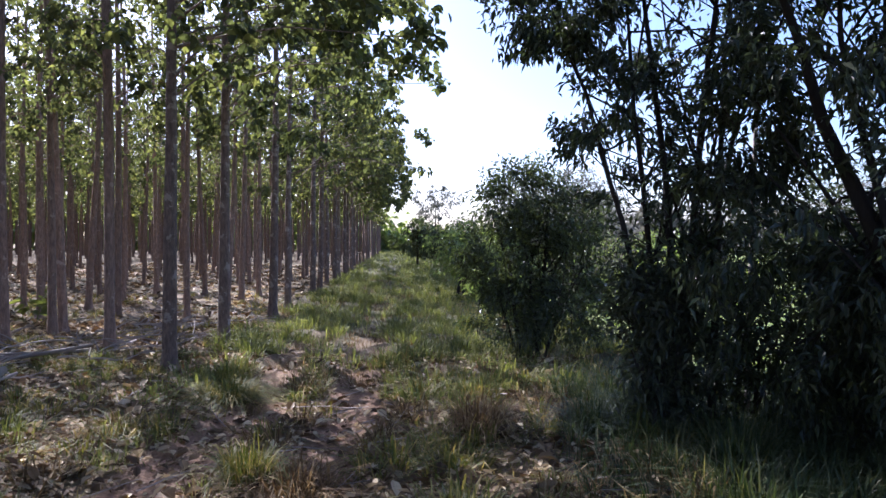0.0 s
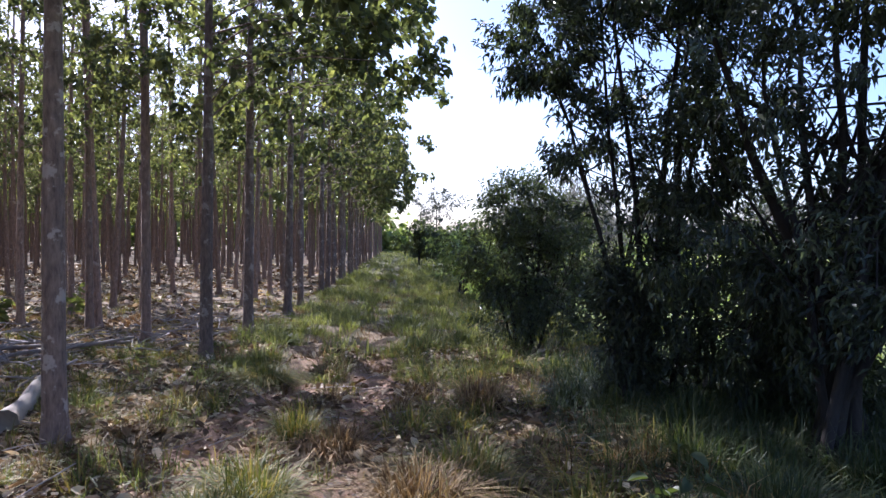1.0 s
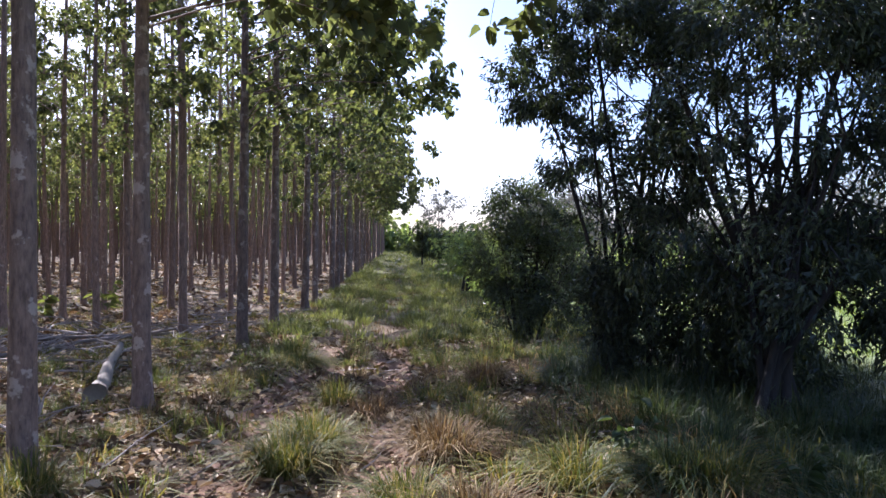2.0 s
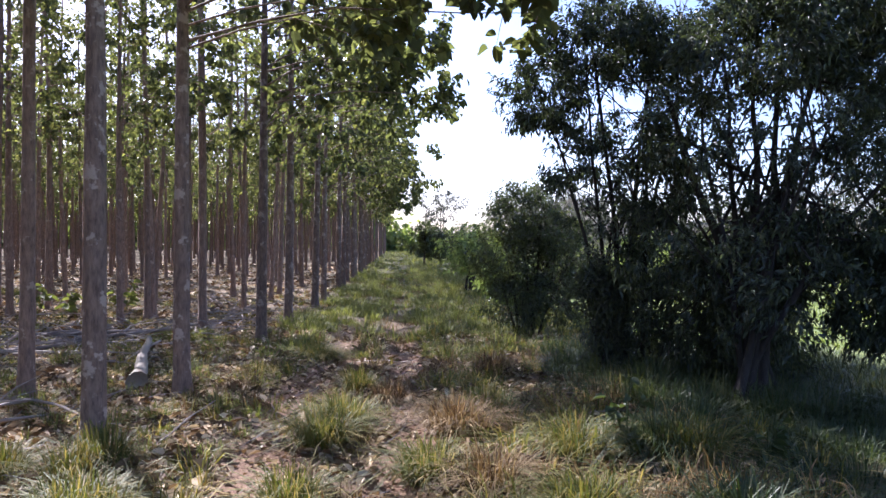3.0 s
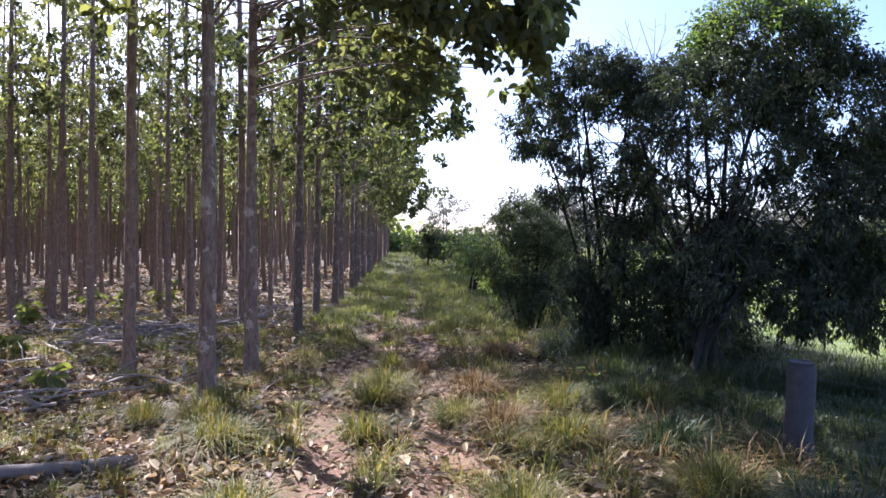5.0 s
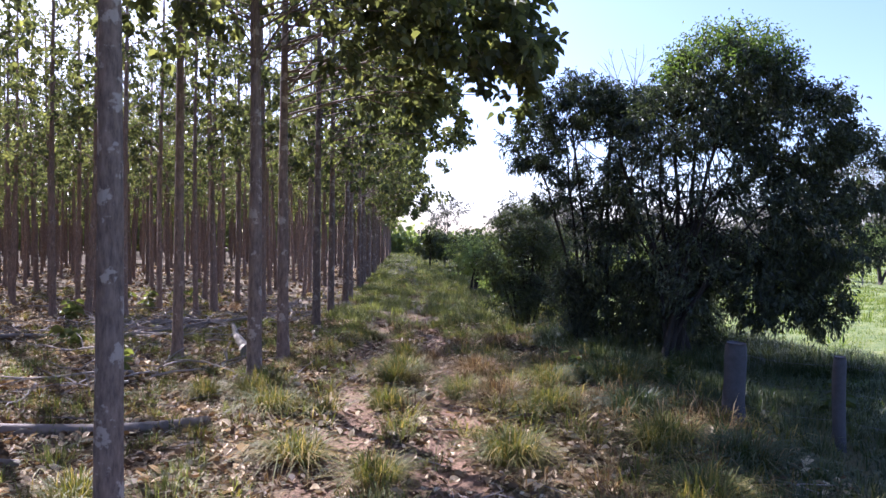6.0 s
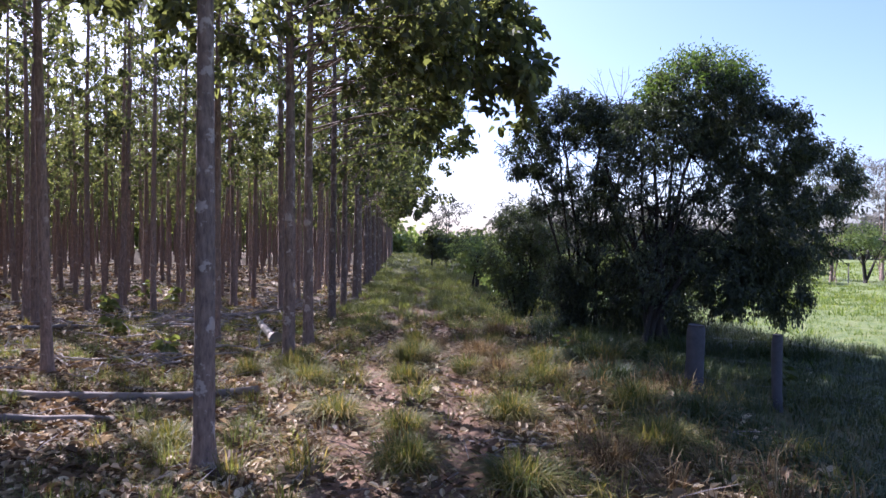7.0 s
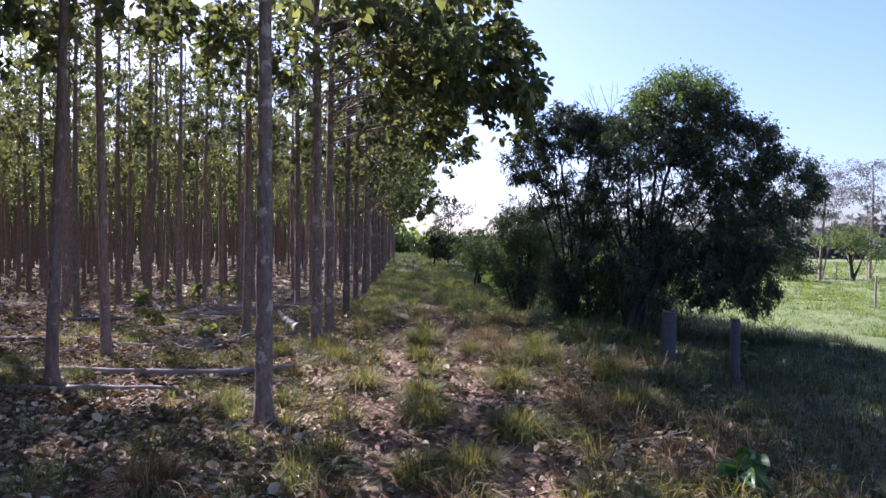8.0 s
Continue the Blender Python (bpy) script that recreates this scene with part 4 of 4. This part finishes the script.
def tufty(x, y, k=1.0):
    return np.clip(clump(x, y, k) * 1.7 - 0.55, 0, 1)


grass("grass", "tufts of green grass along the track", 1500, (-3.6, 3.4, -10, 13), 27, 0.34, 0.0145, M_GRASS, 81, lambda x, y: off_track(x, y) * tufty(x, y, 1.3), 0.13, 1.2)
grass("dry_grass", "tufts of dry straw-coloured grass along the track", 1700, (-3.6, 2.4, -10, 11), 24, 0.32, 0.013, M_STRAW, 82, lambda x, y: 0.7 * off_track(x, y) * tufty(x + 5, y + 3, 1.2), 0.13, 1.3)
grass("grass", "small tufts of grass breaking up the wheel tracks", 40, (-2.6, -0.3, -9, 9), 26, 0.24, 0.011, M_GRASS, 96, lambda x, y: 1.0 - 0.7 * off_track(x, y), 0.12)
grass("grass", "short sparse grass between the wheel tracks", 3000, (-4.2, 3.2, -10, 12), 5, 0.11, 0.009, M_GRASS, 91, lambda x, y: off_track(x, y), 0.12)
grass("dry_grass", "short dry stubble on the lane", 3200, (-4.6, 2.4, -10, 12), 5, 0.10, 0.009, M_STRAW, 92, lambda x, y: off_track(x, y), 0.12)
grass("grass", "rough grass behind on the lane and field", 5000, (-12, 14, -20, -8.5), 16, 0.24, 0.014, M_GRASS, 97, lambda x, y: 0.15 + 0.7 * clump(x, y, 0.9), 0.2, fine=False)
# the next three carry part of the verge's shade in their colour
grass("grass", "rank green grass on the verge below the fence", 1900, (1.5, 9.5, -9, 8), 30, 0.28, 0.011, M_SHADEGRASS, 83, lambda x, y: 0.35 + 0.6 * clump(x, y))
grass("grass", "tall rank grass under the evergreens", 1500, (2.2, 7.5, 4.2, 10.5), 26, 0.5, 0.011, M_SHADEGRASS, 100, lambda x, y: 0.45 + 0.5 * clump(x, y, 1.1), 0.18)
grass("grass", "short grass round the fence, coloured dark for the shade", 3600, (2.2, 8.5, -7, 6), 9, 0.2, 0.014, M_SHADEGRASS, 99, lambda x, y: 0.8 + 0 * x, 0.16, 1.0)
grass("dry_grass", "tall dry grass on the verge below the fence", 260, (0.4, 2.8, -9.5, 5), 24, 0.38, 0.012, M_STRAW, 84, lambda x, y: clump(x + 2, y))
grass("grass", "lush green grass tussocks covering the lane ahead", 3600, (-3.9, 4.6, 9, 45), 34, 0.36, 0.018, M_LANE, 85, lambda x, y: off_track(x, y) * (0.12 + 0.88 * tufty(x, y, 0.95)) * np.clip((y - 8) / 6, 0.15, 1), 0.24)
grass("dry_grass", "dry grass between the green tussocks of the lane", 2200, (-3.9, 4.6, 10, 45), 16, 0.2, 0.02, M_STRAW, 93, lambda x, y: 0.7 - 0.6 * tufty(x, y, 0.95), 0.2, fine=False)
grass("grass", "green grass far along the lane", 4500, (-3.9, 9.0, 40, 118), 12, 0.42, 0.05, M_LANE, 86, lambda x, y: 0.25 + 0.75 * tufty(x, y, 0.6), 0.4, fine=False)
grass("grass", "thin green grass on the plantation floor", 2600, (-24, -3.6, -9, 30), 22, 0.26, 0.012, M_GRASS, 87, lambda x, y: clump(x, y, 0.6) ** 1.3)
grass("grass", "green grass between the logs of the thinned part", 1300, (-11, -3.4, -10, 16), 34, 0.24, 0.009, M_GRASS, 94, lambda x, y: tufty(x + 1.5, y, 0.8), 0.16)
grass("grass", "bright green clumps at the feet of the teaks", 420, (-10, 3.0, -8, 14), 70, 0.3, 0.009, M_LANE, 95, lambda x, y: off_track(x, y) * 0.5, 0.18)
grass("grass", "short yellow-green pasture grass in tussocks", 8000, (4.2, 30, -6, 34), 14, 0.18, 0.02, M_PASTURE, 88, lambda x, y: (0.35 + 0.65 * clump(x, y, 0.7)) * (x > 4.5 + 0.0 * y), 0.25, fine=False)
grass("grass", "rounded green tussocks in the pasture", 900, (6.5, 45, -4, 45), 46, 0.42, 0.03, M_PASTURE, 98, lambda x, y: tufty(x, y, 0.8), 0.4, fine=False)
grass("grass", "far pasture grass in tussocks", 8000, (12, 75, 14, 80), 9, 0.32, 0.06, M_PASTURE, 89, lambda x, y: 0.2 + 0.8 * clump(x, y, 0.45), 0.4, fine=False)


# ---- single tussocks by the wheel tracks ----
def tussock(x, y, radius, tall, n, mat, seed, label):
    r = rng(seed)
    a, q = r.uniform(0, 6.28, n), np.sqrt(r.uniform(0, 1, n))
    base = np.stack([np.cos(a) * q * radius * 0.75, np.sin(a) * q * radius * 0.75, np.full(n, -0.02)], 1)
    a = a + r.normal(0, 0.5, n)
    out = np.stack([np.cos(a), np.sin(a), np.zeros(n)], 1)
    up = np.array([[0, 0, 1.0]])
    a = np.where(r.uniform(0, 1, n) < 0.25, r.uniform(0, 6.28, n), a)
    out = np.stack([np.cos(a), np.sin(a), np.zeros(n)], 1)
    h = (tall * r.beta(2.0, 1.6, n) * 1.45)[:, None]
    ln = (r.uniform(0.05, 1.0, n) * (0.3 + q) * radius / tall * 1.5)[:, None]
    rows = [base, base + out * h * ln * 0.3 + up * h * 0.5, base + out * h * ln * 0.8 + up * h * (0.88 - 0.25 * ln), base + out * h * ln * 1.3 + up * h * np.clip(1.0 - 0.6 * ln, 0.15, 1)]
    s = np.stack([-np.sin(a), np.cos(a), np.zeros(n)], 1) * (0.0042 * r.uniform(0.6, 1.5, n))[:, None]
    v = np.stack([rows[0] - s, rows[0] + s, rows[1] + s, rows[1] - s, rows[2] + s * 0.7, rows[2] - s * 0.7, rows[3]], 1).reshape(-1, 3)
    f = []
    for i in range(0, 7 * n, 7):
        f += [(i, i + 1, i + 2, i + 3), (i + 3, i + 2, i + 4, i + 5), (i + 5, i + 4, i + 6)]
    ob = tagged(new("grass_tussock", mesh_from("grass_tussock", v, f, mat)), label, "grass tussock", "tussocks by the wheel tracks")
    ob.location = (x, y, float(rise(x, y)))


GREEN_TUFT = "thick green grass tussock with arching blades beside the track"
STRAW_TUFT = "dry straw-coloured grass tussock with arching blades beside the track"
DARK_TUFT = "green grass tussock coloured dark for the shaded verge"
MIXED_TUFT = "half-green tussock with dry yellow blades beside the track"
for k, (x, y, radius, tall, kind) in enumerate((
        (-1.60, 1.6, 0.28, 0.34, "g"), (-1.53, 3.35, 0.34, 0.36, "m"), (-1.35, 4.0, 0.34, 0.38, "m"), (-0.42, 2.3, 0.34, 0.34, "m"), (-0.05, 3.95, 0.42, 0.42, "s"), (0.35, 4.65, 0.4, 0.42, "m"),
        (1.83, 2.5, 0.4, 0.4, "d"), (2.5, 3.3, 0.35, 0.4, "d"), (1.07, 2.76, 0.36, 0.38, "m"), (-3.2, 1.35, 0.36, 0.34, "m"), (-4.5, 2.7, 0.28, 0.36, "g"), (-3.55, 2.75, 0.3, 0.42, "m"),
        (-2.56, -0.7, 0.36, 0.32, "g"), (-1.6, -1.45, 0.32, 0.3, "g"), (-1.59, -2.8, 0.34, 0.34, "g"), (-0.1, -0.75, 0.38, 0.34, "m"), (1.8, 0.75, 0.4, 0.36, "d"), (1.75, -0.5, 0.38, 0.34, "g"),
        (-4.5, -1.8, 0.3, 0.34, "g"), (-3.7, 2.4, 0.28, 0.36, "g"), (2.1, 2.4, 0.36, 0.4, "g"), (0.1, 1.95, 0.34, 0.34, "s"), (1.5, -2.3, 0.4, 0.36, "m"), (-1.72, -5.0, 0.3, 0.3, "g"),
        (-1.15, -4.8, 0.32, 0.32, "g"), (-0.36, -3.4, 0.4, 0.34, "m"), (0.77, -2.85, 0.4, 0.34, "s"), (-4.4, -5.4, 0.32, 0.34, "s"), (-1.33, 6.2, 0.26, 0.36, "g"), (0.83, 7.8, 0.34, 0.4, "s"),
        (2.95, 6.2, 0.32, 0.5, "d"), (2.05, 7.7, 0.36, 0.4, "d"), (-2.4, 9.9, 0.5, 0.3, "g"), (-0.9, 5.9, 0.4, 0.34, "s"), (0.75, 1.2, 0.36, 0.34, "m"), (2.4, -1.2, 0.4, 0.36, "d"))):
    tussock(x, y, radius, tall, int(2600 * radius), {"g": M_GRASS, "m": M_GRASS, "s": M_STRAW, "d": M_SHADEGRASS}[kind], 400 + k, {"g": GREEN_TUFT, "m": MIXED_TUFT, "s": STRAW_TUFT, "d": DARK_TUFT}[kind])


# ---- bare shoots above the crowns ----
def bare_shoot(x, y, z0, z1, seed):
    r = rng(seed)
    s = Shape()
    fork = np.array([0.1, 0, z1 * 0.72])
    s.tube([(0, 0, z0 - 0.1), (0.06, 0.03, z1 * 0.35), fork], [0.035, 0.03, 0.022], 6, True)
    for q in range(6):
        a, l = r.uniform(0, 6.28), r.uniform(0.25, 0.75)
        e = np.array([math.cos(a) * l, math.sin(a) * l, z1 * r.uniform(0.9, 1.0)])
        m = (fork + e) / 2 + r.normal(0, 0.1, 3)
        s.tube([fork, m, e], [0.016, 0.01, 0.004], 4, False)
        for w in range(4):
            c = m + (e - m) * r.uniform(0.0, 0.9)
            s.tube([c, c + r.normal(0, 0.2, 3) + [0, 0, 0.14]], [0.006, 0.003], 3, False)
    ob = tagged(new("dead_sapling", s.mesh("dead_sapling", M_STICK)), "bare leafless sapling rising through the leafy crowns", "sapling")
    ob.location = (x, y, float(rise(x, y)))


bare_shoot(4.0, 8.2, 0.0, 7.4, 95)


# ---- weeds, earth mound and field posts ----
def weed(x, y, height, n, leaf, seed, mat, label, name="weed"):
    """A broad-leaved herb: a few stems with large blades."""
    r = rng(seed)
    ob = tagged(new(name), label, "plant")
    ob.location = (x, y, float(rise(x, y)))
    for q in range(n):
        a = r.uniform(0, 6.28)
        l = r.uniform(0.15, 0.4) * height
        e = np.array([math.cos(a) * l, math.sin(a) * l, height * r.uniform(0.5, 1.0)])
        s = Shape()
        s.tube([(0, 0, -0.03), e * 0.5 + [0, 0, 0.1 * height], e], [0.008, 0.006, 0.004], 5, False)
        part("stem", s.mesh("stem", mat, True), ob)
        m = 5
        t = r.uniform(0.35, 1.0, m)[:, None]
        d = r.normal(0, 1, (m, 3)) * np.array([1, 1, 0.35]) + np.array([math.cos(a), math.sin(a), 0.15])
        for k in range(m):
            v, f = leaves(r, (e * t[k])[None], d[k][None], leaf * r.uniform(0.6, 1.2), leaf * 0.6, wide="round", droop=0.35)
            part("leaf", mesh_from("leaf", v, f, mat, True), ob)
    return ob


weed(1.6, -5.6, 0.36, 3, 0.26, 301, M_WEED, "bright green broad-leaved weed standing in dry grass")
weed(1.85, -5.3, 0.3, 3, 0.24, 302, M_WEED, "bright green broad-leaved weed standing in dry grass")
weed(1.6, 2.9, 0.8, 5, 0.13, 303, M_SHADEGRASS, "tall thin-stemmed green weed on the verge")
weed(2.7, 2.2, 0.5, 5, 0.14, 304, M_SHADEGRASS, "green leafy weed on the shaded verge")
weed(-6.6, 4.6, 0.5, 4, 0.28, 305, M_LANE, "young teak shoot with broad green leaves on the litter", "teak_seedling")
weed(-11.2, 12.6, 0.9, 5, 0.34, 306, M_LANE, "young teak shoot with broad yellow-green leaves", "teak_seedling")
weed(-9.0, 8.0, 0.6, 4, 0.3, 307, M_LANE, "young teak shoot with broad green leaves on the litter", "teak_seedling")
weed(-11.8, 18.0, 1.1, 5, 0.32, 309, M_LANE, "young teak shoot with broad yellow-green leaves", "teak_seedling")
weed(-9.7, 19.4, 1.0, 5, 0.32, 310, M_LANE, "young teak shoot with broad yellow-green leaves", "teak_seedling")
weed(-10.6, 17.2, 0.8, 4, 0.3, 311, M_LANE, "young teak shoot with broad yellow-green leaves", "teak_seedling")
weed(4.7, 0.9, 0.6, 5, 0.16, 308, M_SHADEGRASS, "dull green leafy weed beside the fence")


def mound(x, y, size, seed):
    r = rng(seed)
    v, f = [], []
    rings, sides = 6, 12
    for i in range(rings):
        t = i / (rings - 1)
        for j in range(sides):
            a = 2 * math.pi * j / sides
            q = size * (1 - t) ** 0.6 * (1 + 0.14 * r.uniform(-1, 1))
            v.append((math.cos(a) * q, math.sin(a) * q * 0.8, size * 1.2 * t ** 0.8 - 0.05))
    for i in range(rings - 1):
        for j in range(sides):
            k = (j + 1) % sides
            f.append((i * sides + j, i * sides + k, (i + 1) * sides + k, (i + 1) * sides + j))
    ob = tagged(new("earth_mound", mesh_from("earth_mound", v, f, M_MOUND, True)), "small reddish earth mound in the shade below the evergreen", "mound")
    ob.location = (x, y, float(rise(x, y)))


mound(2.95, 3.8, 0.18, 311)

for x, y, h in ((17.2, 15.5, 1.3), (29.0, 37.4, 1.4), (24.0, 41.0, 1.4), (33.8, 34.0, 1.4), (19.0, 44.5, 1.4)):
    fence_post(x, y, 0.045, h, 0.01, "thin pale wooden post standing in the pasture", M_STICK)
